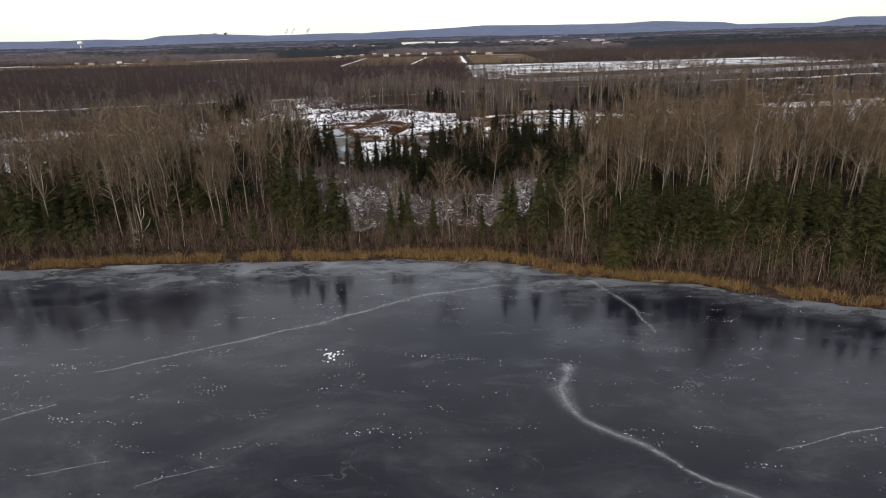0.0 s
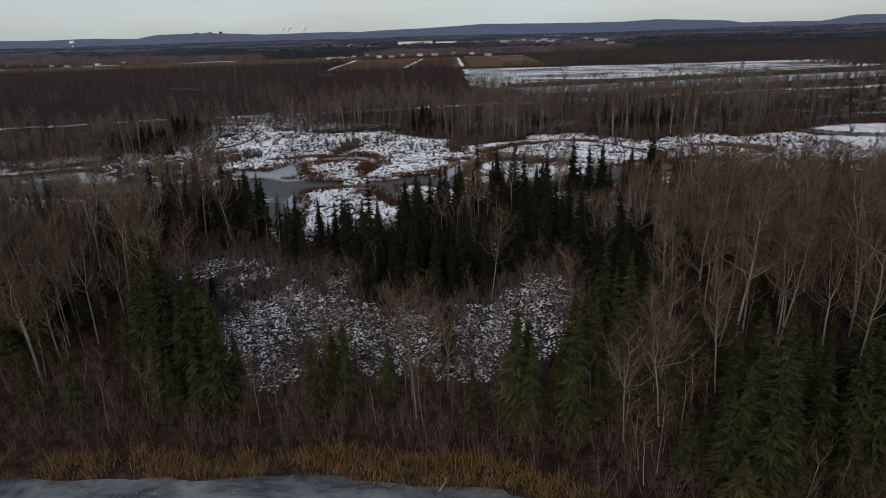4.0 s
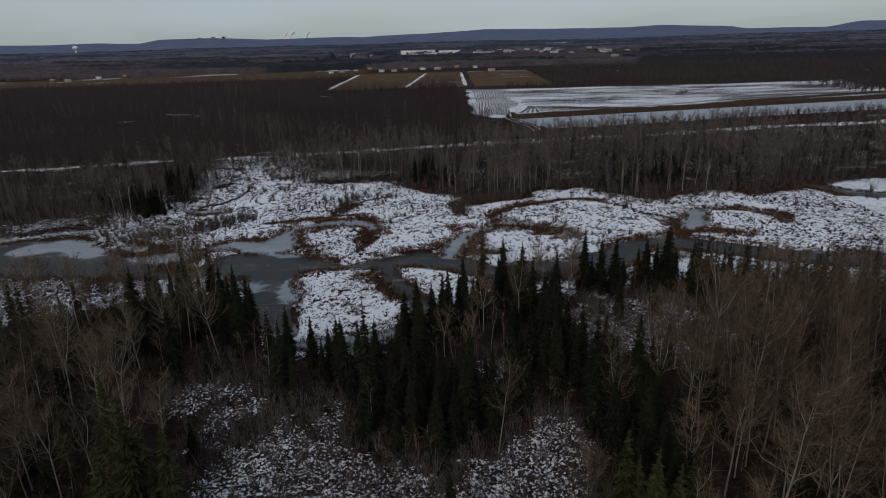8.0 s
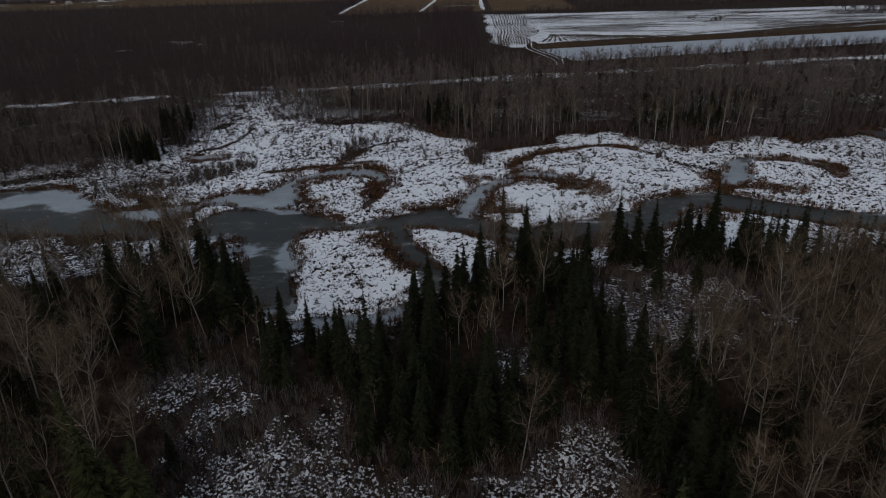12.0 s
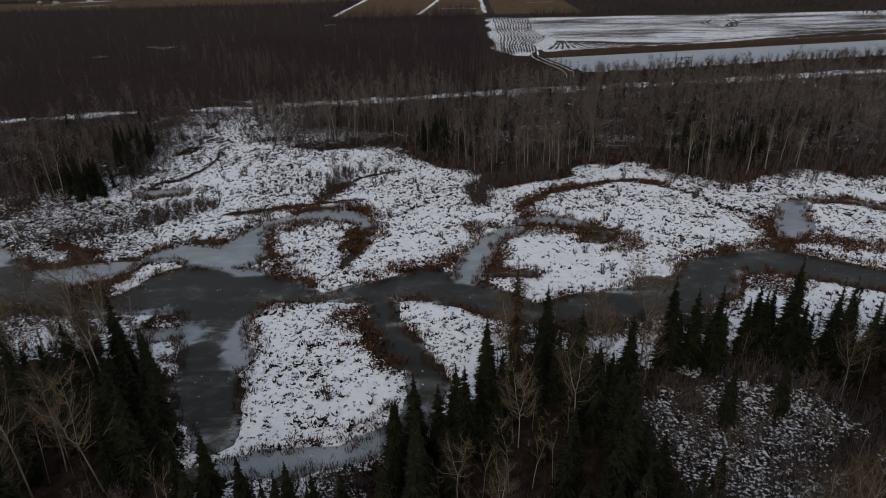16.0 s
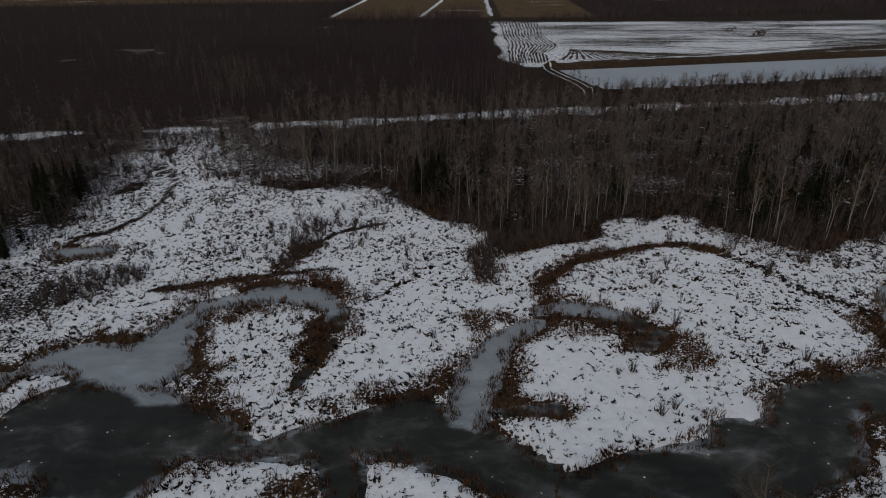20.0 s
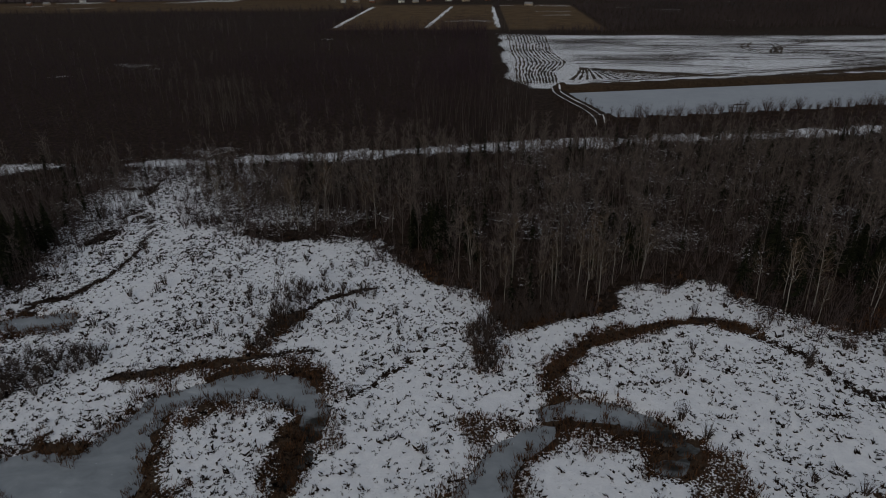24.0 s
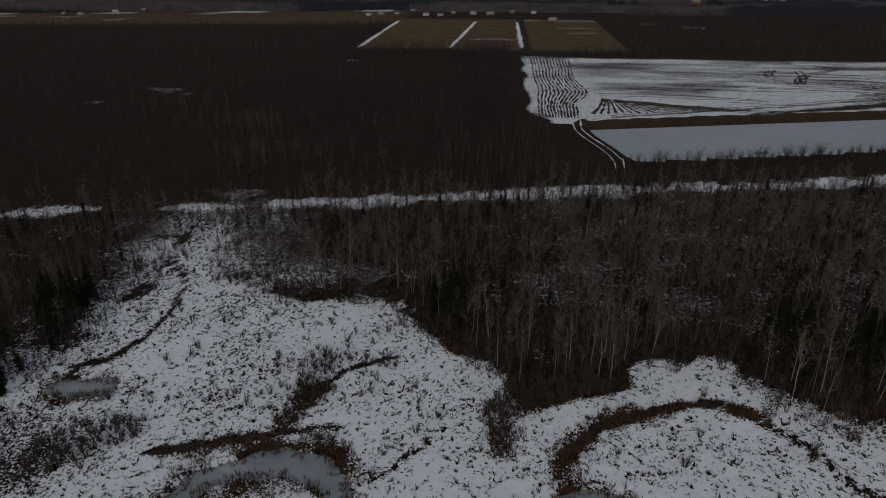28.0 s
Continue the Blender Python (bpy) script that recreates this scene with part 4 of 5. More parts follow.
def spruce(seed, tall=11.0, whorls=36, boughs=7, wide=0.205, ragged=0.34, fingers=(-0.6, -0.25, 0.08, 0.4)):
    rng = np.random.default_rng(seed)
    trunk = Shape().tube([(0, 0, -0.3), (0.05, 0, tall * 0.5), (0, 0.04, tall * 0.99)], [0.15 * tall / 11, 0.09 * tall / 11, 0.01], 5)
    crown = Shape()
    B, T, W = [], [], []
    for i in range(whorls):
        f = i / (whorls - 1)
        z0 = tall * (0.07 + 0.9 * f)
        r = tall * wide * (1 - f) ** 0.82 * (0.62 + 0.38 * min(1, f * 6 + 0.2)) * rng.uniform(0.86, 1.12) + 0.07
        for a in rng.uniform(0, 2 * np.pi) + np.arange(boughs) * 2 * np.pi / boughs + rng.normal(0, 0.2, boughs):
            l = r * rng.uniform(1 - ragged, 1 + ragged * 0.6)
            d = np.array([math.cos(a), math.sin(a), 0])
            o = np.array([0, 0, min(z0 + rng.uniform(-0.5, 0.5) * tall / whorls * 3.0, tall * 0.985)])
            droop = -0.32 * l + 0.25 * l * f
            for off in fingers:
                e = np.array([math.cos(a + off), math.sin(a + off), 0])
                q = l * (1 - abs(off) * 0.55) * rng.uniform(0.85, 1.1)
                B.append(o + d * l * 0.12 * abs(off))
                T.append(o + e * q + (0, 0, droop * rng.uniform(0.7, 1.3)))
                W.append(0.40 * q + 0.12)
    k = 26
    B += list(np.stack([np.zeros(k), np.zeros(k), np.linspace(tall * 0.85, tall * 0.99, k)], 1))
    T += list(B[-k:] + rng.normal(size=(k, 3)) * (0.13, 0.13, 0.12) + (0, 0, 0.12))
    W += [0.07] * k
    B, T, W = np.array(B), np.array(T), np.array(W)
    n = len(B)
    dr = T - B
    side = np.stack([-dr[:, 1], dr[:, 0], rng.normal(0, 0.25, n) * np.hypot(dr[:, 0], dr[:, 1])], 1)
    side *= (W / 2 / (np.linalg.norm(side, axis=1) + 1e-9))[:, None]
    v = np.stack([B - side, B + side, T], 1).reshape(-1, 3)
    crown.put(v, np.arange(3 * n).reshape(-1, 3))
    return trunk, crown


def shrub(seed, tall=2.6, stems=14, twigs=46, spread=0.5, thick=1.0):
    rng = np.random.default_rng(seed)
    s = Shape()
    a, r = rng.uniform(0, 2 * np.pi, stems), rng.uniform(0.1, spread, stems)
    b = np.stack([0.15 * np.cos(a), 0.15 * np.sin(a), np.full(stems, -0.1)], 1)
    t = np.stack([np.cos(a) * r, np.sin(a) * r, np.ones(stems)], 1) * tall * rng.uniform(0.6, 1.1, (stems, 1))
    s.slivers(b, t, 0.055 * thick, rng)
    k, f = rng.integers(0, stems, twigs), rng.uniform(0.3, 0.95, (twigs, 1))
    p = b[k] + (t[k] - b[k]) * f
    s.slivers(p, p + (rng.normal(size=(twigs, 3)) * (0.4, 0.4, 0.2) + (0, 0, 0.6)) * tall * 0.25, 0.03 * thick, rng)
    return s.arrays()


def joined(trunk, crown):
    v, f, _ = trunk.arrays()
    w, g, _ = crown.arrays()
    return np.concatenate([v, w]), np.concatenate([f, g + len(v)]), np.concatenate([np.zeros(len(f), int), np.ones(len(g), int)])


def scatter(rng, x0, x1, y0, y1, gap):
    """Places on a shaken grid."""
    gx, gy = np.meshgrid(np.arange(x0, x1, gap), np.arange(y0, y1, gap))
    p = np.stack([gx.ravel(), gy.ravel()], 1)
    return p + rng.uniform(-0.48, 0.48, p.shape) * gap


def rows_of(rng, p, low, high, sink=0.0):
    n = len(p)
    return np.stack([p[:, 0], p[:, 1], height(p[:, 0], p[:, 1]) - sink, rng.uniform(low, high, n), rng.uniform(0, 2 * np.pi, n)], 1)


def clumped(rng, p):
    """Rows whose sizes rise and fall in clumps, for an uneven canopy."""
    r = rows_of(rng, p, 0.5, 1.15)
    r[:, 3] *= 0.88 + 0.5 * fbm(p[:, 0], p[:, 1], 16, 111)
    return r


def planted(name, protos, place, tags, group, mats, part_labels):
    """Trees that stand as things of their own, each with trunk and crown."""
    made = []
    for k, (trunk, crown) in enumerate(protos):
        root = tagged(new(name), tags, name.replace("_", " "), group)
        part("trunk", trunk.mesh("trunk", mats[0]), root, part_labels[0])
        part("crown", crown.mesh("crown", mats[1], mats[0]), root, part_labels[1])
        made.append(root)
    for i, (x, y, z, s, a) in enumerate(place):
        k = i % len(made)
        m = Matrix.Translation((x, y, z)) @ Matrix.Rotation(a, 4, "Z") @ Matrix.Scale(s, 4)
        if i < len(made):
            made[k].matrix_basis = m
        else:
            made[k].scale = (1, 1, 1)
            q = copy_thing(made[k], Matrix.Identity(4))
            q.matrix_basis = m
    for i, (x, y, z, s, a) in enumerate(place[:len(made)]):
        made[i].matrix_basis = Matrix.Translation((x, y, z)) @ Matrix.Rotation(a, 4, "Z") @ Matrix.Scale(s, 4)


def conifer_share(x, y):
    d = stands(x, y, SPRUCES) + 2.4 * fbm(x, y, 9, 14)
    return np.maximum(0.93 * smooth(1.5, -1.0, d), 0.14 + 0.06 * smooth(20, 40, x) + 0.34 * smooth(0.05, 0.4, fbm(x, y, 14, 118)))


def build_near_forest():
    rng = np.random.default_rng(11)
    p = scatter(rng, -140, 140, 70, 205, 4.1)
    x, y = p[:, 0], p[:, 1]
    shore, edge = y - shore_at(x), along(NEAR_EDGE, x) - y
    ok = (shore > 8) & (edge > 0) & (in_clearing(x, y) < 0.05) & (water(x, y) > 2)
    p = p[ok]
    x, y, shore = p[:, 0], p[:, 1], shore[ok]
    a = p[(rng.random(len(p)) > np.minimum(1.15 * conifer_share(x, y), 0.93)) & (shore > 12) & ((rng.random(len(p)) < 0.3) | (x < -38) | (x > 24) | (y > 178))]
    p = scatter(rng, -125, 125, 70, 205, 2.75)
    x, y = p[:, 0], p[:, 1]
    ok = (y - shore_at(x) > 7) & (along(NEAR_EDGE, x) - y > 0) & (in_clearing(x, y) < -0.02) & (water(x, y) > 0.8)
    c = p[ok & (rng.random(len(p)) < conifer_share(x, y) * (1 - 0.8 * smooth(26, 30, x) * smooth(46, 42, x) * smooth(157, 162, y) * smooth(184, 181, y)))]
    order = np.argsort(np.abs(a[:, 0]) + 0.35 * np.abs(a[:, 1] - 135))
    a = a[order]
    rows = rows_of(rng, a, 0.62, 1.06)
    rows[:, 3] *= 1 - 0.2 * smooth(-34, -26, a[:, 0]) * smooth(26, 18, a[:, 0]) + 0.32 * smooth(-48, -64, a[:, 0]) * smooth(158, 138, a[:, 1]) + 0.22 * smooth(26, 40, a[:, 0]) * smooth(152, 134, a[:, 1]) - 0.12 * smooth(150, 165, a[:, 1]) * smooth(36, 50, np.abs(a[:, 0]))
    protos = [aspen(100 + i, tall=15.5 + (i % 3), limbs=30, twigs=1700, spread=0.85 + 0.13 * (i % 4)) for i in range(14)]
    planted("aspen_tree", protos, rows[:300], "bare grey-barked aspen with fine upswept twigs in the shore wood", "aspens of the shore wood", ("aspen_bark", "twig"), ("pale bark trunk", "leafless limbs and twigs"))
    strewn("aspen_wood", [joined(*aspen(140 + i, tall=16, twigs=520, limbs=18, sides=4, fine=False, coarse=1.05)) for i in range(7)], rows[300:], ["aspen_bark", "twig"], "more bare aspens deep in the shore wood", "trees")
    order = np.argsort(np.abs(c[:, 0]) + 0.2 * np.abs(c[:, 1] - 150))
    c = c[order]
    rows = rows_of(rng, c, 0.45, 1.0)
    rows[:, 3] += 0.25 * rng.random(len(rows)) ** 3 + 0.12 * fbm(c[:, 0], c[:, 1], 14, 115)
    # Spruces near the lake take the needle colour with brighter light painted in.
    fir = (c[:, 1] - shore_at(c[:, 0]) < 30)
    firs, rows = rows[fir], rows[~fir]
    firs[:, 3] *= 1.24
    planted("fir_tree", [spruce(260 + i, tall=10.5 + (i % 3), wide=0.205) for i in range(6)], firs, "spruce with dense boughs in a lit-up lighter green behind the lake shore", "firs of the lake shore", ("spruce_bark", "lit_needles"), ("thin brown trunk", "dense green needles"))
    protos = [spruce(200 + i, tall=11 + (i % 3)) for i in range(8)]
    planted("spruce_tree", protos, rows[:290], "dark green spruce with drooping boughs and a pointed top", "spruces of the shore wood", ("spruce_bark", "needles"), ("thin brown trunk", "dense dark needles"))
    strewn("spruce_wood", [joined(*spruce(240 + i, whorls=22, boughs=7, fingers=(-0.38, 0.38))) for i in range(4)], rows[290:], ["spruce_bark", "needles"], "more dark spruces in the shore wood", "trees")
    # young trees that fill the wood between the tall ones
    p = scatter(rng, -130, 125, 72, 200, 2.7)
    x, y = p[:, 0], p[:, 1]
    shore, edge = y - shore_at(x), along(NEAR_EDGE, x) - y
    ok = (shore > 6) & (edge > 0) & (water(x, y) > 1.5) & ((in_clearing(x, y) < -0.05) | (shore < 12)) & (rng.random(len(p)) < np.where(shore < 20, 0.75, np.where((np.abs(x) > 50) | (edge < 25), 0.6, 0.3)) * (1 - 0.7 * smooth(0.5, 0.9, conifer_share(x, y))))
    strewn("young_aspens", [joined(*aspen(160 + i, tall=7.5, limbs=9, twigs=120, sides=3, fine=False, coarse=0.72, spread=0.9, leaders=1 + i % 2)) for i in range(6)], rows_of(rng, p[ok], 0.6, 1.25), ["aspen_bark", "twig"], "thin leafless young aspens filling the shore wood", "trees")
    # undergrowth
    p = scatter(rng, -115, 115, 72, 200, 1.8)
    x, y = p[:, 0], p[:, 1]
    shore, edge = y - shore_at(x), along(NEAR_EDGE, x) - y
    ok = (shore > 2.5) & (edge > -3) & (water(x, y) > 1) & (rng.random(len(p)) < np.where(shore < 20, 1.0, np.where(in_clearing(x, y) > -0.1, 0.25, 0.6)))
    q = p[ok & (shore < 17)]
    strewn("shore_alders", [shrub(310 + i, tall=4.1, stems=14, twigs=95, spread=0.5, thick=0.55) for i in range(6)], rows_of(rng, q, 0.55, 1.4), ["lit_alder"], "leafless alders behind the shore reeds, grey-brown lightened for brighter light", "shrubs")
    ok &= shore >= 17
    strewn("alder_thicket", [shrub(300 + i, tall=2.9, stems=12, twigs=40) for i in range(6)], rows_of(rng, p[ok], 0.5, 1.45), ["alder"], "leafless reddish-brown alder brush under the trees", "shrubs")


build_near_forest()


def build_far_woods():
    rng = np.random.default_rng(23)
    p = np.concatenate([scatter(rng, -330, -8, 225, 470, 3.4), scatter(rng, -8, 150, 225, 470, 3.15), scatter(rng, 150, 420, 225, 470, 3.6)])
    x, y = p[:, 0], p[:, 1]
    tl, co = beyond(x, y), corridor(x) - y
    ok = (tl > 2) & (co > np.where((x > 20) & (x < 112), 0.5, 5)) & (np.abs(x) < 30 + 0.75 * y) & (water(x, y) > 2.5) & (rng.random(len(p)) < np.where(np.abs(x) > 140, 0.4, 0.95) * (0.55 + 0.45 * smooth(-0.3, 0.25, fbm(x, y, 13, 127))))
    p, tl = p[ok], tl[ok]
    x, y = p[:, 0], p[:, 1]
    con = rng.random(len(p)) < np.maximum(0.10 + 0.2 * smooth(40, 80, x) + 0.5 * smooth(0.15, 0.4, fbm(x, y, 18, 117)), 0.9 * np.maximum(np.maximum(smooth(9, 5, np.hypot(x - 2, (y - 302) / 1.4)), np.maximum(smooth(8, 4, np.hypot(x - 44, y - 292)), smooth(10, 6, np.hypot((x - 62) / 1.3, y - 277)))), np.maximum(smooth(13, 7, np.hypot((x + 90) / 1.2, (y - 268) / 1.3)) , smooth(12, 8, np.hypot((x - 77) / 2.0, y - 284)))))
    low = [joined(*aspen(400 + i, tall=14.0, limbs=10, twigs=230, sides=3, fine=False, coarse=1.4, spread=0.66, leaders=1 + (i % 4 == 3))) for i in range(8)]
    strewn("birch_belt", low, clumped(rng, p[~con]) * np.where(np.arange(5) == 3, 1 - 0.3 * smooth(-20, -75, p[~con][:, :1]) + 0.2 * smooth(8, 30, p[~con][:, :1]) - 0.5 * smooth(-10, 20, p[~con][:, :1]) * smooth(46, 10, corridor(p[~con][:, :1]) - p[~con][:, 1:2]), 1.0), ["stem", "grey_haze"], "belt of bare pale-stemmed birch and aspen beyond the marsh", "trees")
    strewn("spruce_belt", [joined(*spruce(440 + i, tall=9, whorls=13, boughs=5, wide=0.21, fingers=(-0.35, 0.35))) for i in range(4)], rows_of(rng, p[con], 0.5, 1.1), ["spruce_bark", "needles"], "dark spruces among the birch belt", "trees")
    p = scatter(rng, -260, 330, 225, 470, 2.5)
    x, y = p[:, 0], p[:, 1]
    ok = (beyond(x, y) > -4 + 4 * fbm(x, y, 8, 7)) & (corridor(x) - y > 4) & (rng.random(len(p)) < np.where(np.abs(x) > 140, 0.3, 0.85)) & (water(x, y) > 1.5) & (np.abs(x) < 30 + 0.75 * y)
    strewn("belt_brush", [shrub(460 + i, tall=3.6, stems=10, twigs=30, thick=1.35) for i in range(5)], rows_of(rng, p[ok], 0.5, 1.6), ["belt_twig"], "dark brown brush under the birch belt", "shrubs")
    # the dark willow thicket beyond the cut line
    p = np.concatenate([scatter(rng, -420, 60, 330, 560, 3.5), scatter(rng, -700, 60, 560, 900, 5.6), scatter(rng, 40, 420, 365, 460, 3.2)])
    x, y = p[:, 0], p[:, 1]
    u, w = field_uv(x, y)
    ok = (y > corridor(x) + 6) & (np.abs(x) < 30 + 0.8 * y) & ~((u > -30) & (w > -66)) & ~((x > -116) & (x < 112) & (y > 715)) & (y < 870 + 0.12 * (x + 300))
    p = p[ok]
    r = rows_of(rng, p, 0.7, 1.4)
    r[:, 3] *= 1 + 1.3 * smooth(630, 685, p[:, 1]) * (p[:, 0] > -125) + 1.1 * smooth(-34, -4, p[:, 0]) * smooth(440, 470, p[:, 1]) * (p[:, 0] < 40) + 0.5 * smooth(0.1, 0.5, fbm(p[:, 0], p[:, 1], 60, 133))
    strewn("willow_thicket", [shrub(480 + i, tall=3.6, stems=8, twigs=16, spread=0.85, thick=1.05) for i in range(5)], r, ["thicket"], "dark leafless willow thicket on wet ground", "shrubs")
    q = p[rng.random(len(p)) < np.where(fbm(p[:, 0], p[:, 1], 45, 17) > 0.4, 0.16, 0.012)]
    sap = [joined(*aspen(540 + i, tall=6, limbs=5, twigs=35, sides=3, fine=False, coarse=2.6, leaders=1)) for i in range(5)]
    near = p[(p[:, 1] < 640) & (rng.random(len(p)) < 0.03 + 0.14 * smooth(0.0, 0.4, fbm(p[:, 0], p[:, 1], 38, 119)))]
    strewn("thicket_saplings", sap, rows_of(rng, near, 0.5, 1.3), ["stem", "sapling"], "thin grey saplings standing in the thicket", "trees")
    p2 = scatter(rng, -14, 170, 372, 450, 3.4)
    u2, w2 = field_uv(p2[:, 0], p2[:, 1])
    p2 = p2[(p2[:, 1] > corridor(p2[:, 0]) + 5) & ~((u2 > -16) & (w2 > -68)) & (rng.random(len(p2)) < 0.3 + 0.6 * smooth(-0.2, 0.3, fbm(p2[:, 0], p2[:, 1], 16, 129)))]
    strewn("lagoon_grove", low[4:], rows_of(rng, p2, 0.5, 0.95) * np.where(np.arange(5) == 3, 1 - 0.55 * smooth(40, 60, p2[:, :1]), 1.0), ["stem", "sapling"], "dark bare trees between the cut line and the lagoon", "trees")
    grove = np.concatenate([rng.normal((-103, 440), (12, 7), (60, 2)), rng.normal((-83, 395), (9, 5), (40, 2)), rng.normal((-205, 700), (22, 8), (30, 2)), rng.normal((-152, 470), (14, 9), (26, 2)), np.stack([rng.uniform(-118, 62, 70), rng.uniform(694, 712, 70)], 1), rng.normal((-60, 395), (25, 8), (26, 2))])
    q = np.concatenate([q, grove])
    pale = [joined(*aspen(420 + i, tall=13.0, limbs=9, twigs=110, sides=3, fine=False, coarse=1.5, spread=0.6, leaders=1)) for i in range(4)]
    strewn("thicket_birches", pale, rows_of(rng, q, 0.5, 0.85), ["stem", "grove_haze"], "scattered pale birches in the thicket", "trees")


build_far_woods()


def build_distance():
    rng = np.random.default_rng(31)
    def open_land(x, y):
        """Fields, yards and the town, where no wood stands."""
        _, _, tan = cover(x, y)
        town = (x > -270) & (x < 440) & (y > 1390) & (y < 1830) & (fbm(x, y, 60, 36) > -0.25)
        farms = (np.abs(x + 20) < 190) & (y > 960) & (y < 1075)
        return (tan > 0.3) | town | farms | ((x <= 60) & (y < 880 + 0.12 * (x + 300))) | ((x > 280) & (x < 440) & (np.abs(y - 1212) < 28))

    small = [joined(*spruce(520 + k, tall=9.0, whorls=8, boughs=4, wide=0.22, fingers=(0.0,))) for k in range(4)]
    p = scatter(rng, -760, 820, 560, 1060, 6.2)
    x, y = p[:, 0], p[:, 1]
    u, w = field_uv(x, y)
    p = p[(np.abs(x) < 60 + 0.75 * y) & ~open_land(x, y) & ~((u > -40) & (u < 272) & (w < 216))]
    pine = fbm(p[:, 0], p[:, 1] * 2.2, 110, 37) > 0.36
    strewn("plain_woods", [shrub(540 + k, tall=7.0, stems=13, twigs=9, spread=0.6, thick=4.2) for k in range(6)], rows_of(rng, p[~pine], 0.55, 1.15), ["mid_wood"], "bare brown woods around the far fields", "trees")
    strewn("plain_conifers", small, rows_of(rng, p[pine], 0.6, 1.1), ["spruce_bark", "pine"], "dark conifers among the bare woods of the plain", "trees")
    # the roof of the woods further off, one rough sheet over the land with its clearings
    for y0, y1, m, name, label in ((1040, 1700, "mid_canopy", "distant_woods", "bare woods and dark conifer stands between the farms"), (1700, 3450, "hazed_canopy", "distant_woods", "woods stretching away to the hills, haze painted into their colour")):
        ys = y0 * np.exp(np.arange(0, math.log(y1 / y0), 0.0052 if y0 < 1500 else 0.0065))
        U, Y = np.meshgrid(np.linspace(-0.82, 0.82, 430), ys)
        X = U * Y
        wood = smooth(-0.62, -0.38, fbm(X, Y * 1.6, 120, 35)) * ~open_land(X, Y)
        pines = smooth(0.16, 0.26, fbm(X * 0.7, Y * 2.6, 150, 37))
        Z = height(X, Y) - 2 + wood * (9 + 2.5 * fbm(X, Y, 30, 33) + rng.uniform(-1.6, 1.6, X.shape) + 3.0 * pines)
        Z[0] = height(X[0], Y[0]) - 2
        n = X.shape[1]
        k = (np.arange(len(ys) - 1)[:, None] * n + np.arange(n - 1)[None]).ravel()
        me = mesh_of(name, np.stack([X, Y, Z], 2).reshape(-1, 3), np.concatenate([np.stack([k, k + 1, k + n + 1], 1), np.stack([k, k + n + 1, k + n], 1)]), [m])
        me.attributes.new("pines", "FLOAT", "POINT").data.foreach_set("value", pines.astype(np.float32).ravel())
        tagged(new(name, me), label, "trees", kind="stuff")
    p = scatter(rng, -1300, 1300, 1040, 1700, 15)
    x, y = p[:, 0], p[:, 1]
    m = (np.abs(x) < 0.76 * y) & (fbm(x * 0.7, y * 2.6, 150, 37) > 0.2) & (rng.random(len(p)) < 0.4) & ~open_land(x, y)
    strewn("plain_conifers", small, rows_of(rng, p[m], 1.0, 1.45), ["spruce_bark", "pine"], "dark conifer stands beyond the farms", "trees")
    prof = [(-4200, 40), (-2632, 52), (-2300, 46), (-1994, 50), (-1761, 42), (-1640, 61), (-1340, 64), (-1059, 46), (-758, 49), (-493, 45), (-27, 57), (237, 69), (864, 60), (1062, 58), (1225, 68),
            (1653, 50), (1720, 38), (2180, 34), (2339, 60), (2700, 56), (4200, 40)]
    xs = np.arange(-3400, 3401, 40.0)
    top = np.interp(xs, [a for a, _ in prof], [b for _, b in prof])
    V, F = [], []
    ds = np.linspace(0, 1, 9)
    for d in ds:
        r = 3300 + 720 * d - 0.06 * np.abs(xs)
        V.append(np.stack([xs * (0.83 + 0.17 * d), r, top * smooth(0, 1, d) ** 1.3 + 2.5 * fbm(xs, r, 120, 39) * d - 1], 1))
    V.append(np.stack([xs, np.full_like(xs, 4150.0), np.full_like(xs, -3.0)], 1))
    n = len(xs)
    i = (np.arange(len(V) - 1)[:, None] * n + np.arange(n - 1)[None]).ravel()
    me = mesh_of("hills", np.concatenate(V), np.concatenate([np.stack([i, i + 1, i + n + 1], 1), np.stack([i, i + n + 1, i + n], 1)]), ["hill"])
    tagged(new("hills", me), "low wooded hills along the horizon, blue haze painted into their colour", "hills", kind="structure")


build_distance()


# ---- marsh plants ----
def blades(seed, n, tall, spread, width, lean=0.25):
    rng = np.random.default_rng(seed)
    b = np.stack([rng.normal(0, spread, n), rng.normal(0, spread, n), np.full(n, -0.05)], 1)
    t = b + np.stack([rng.normal(0, lean, n), rng.normal(0, lean, n), rng.uniform(0.6, 1.1, n)], 1) * tall
    return Shape().slivers(b, t, width, rng).arrays()


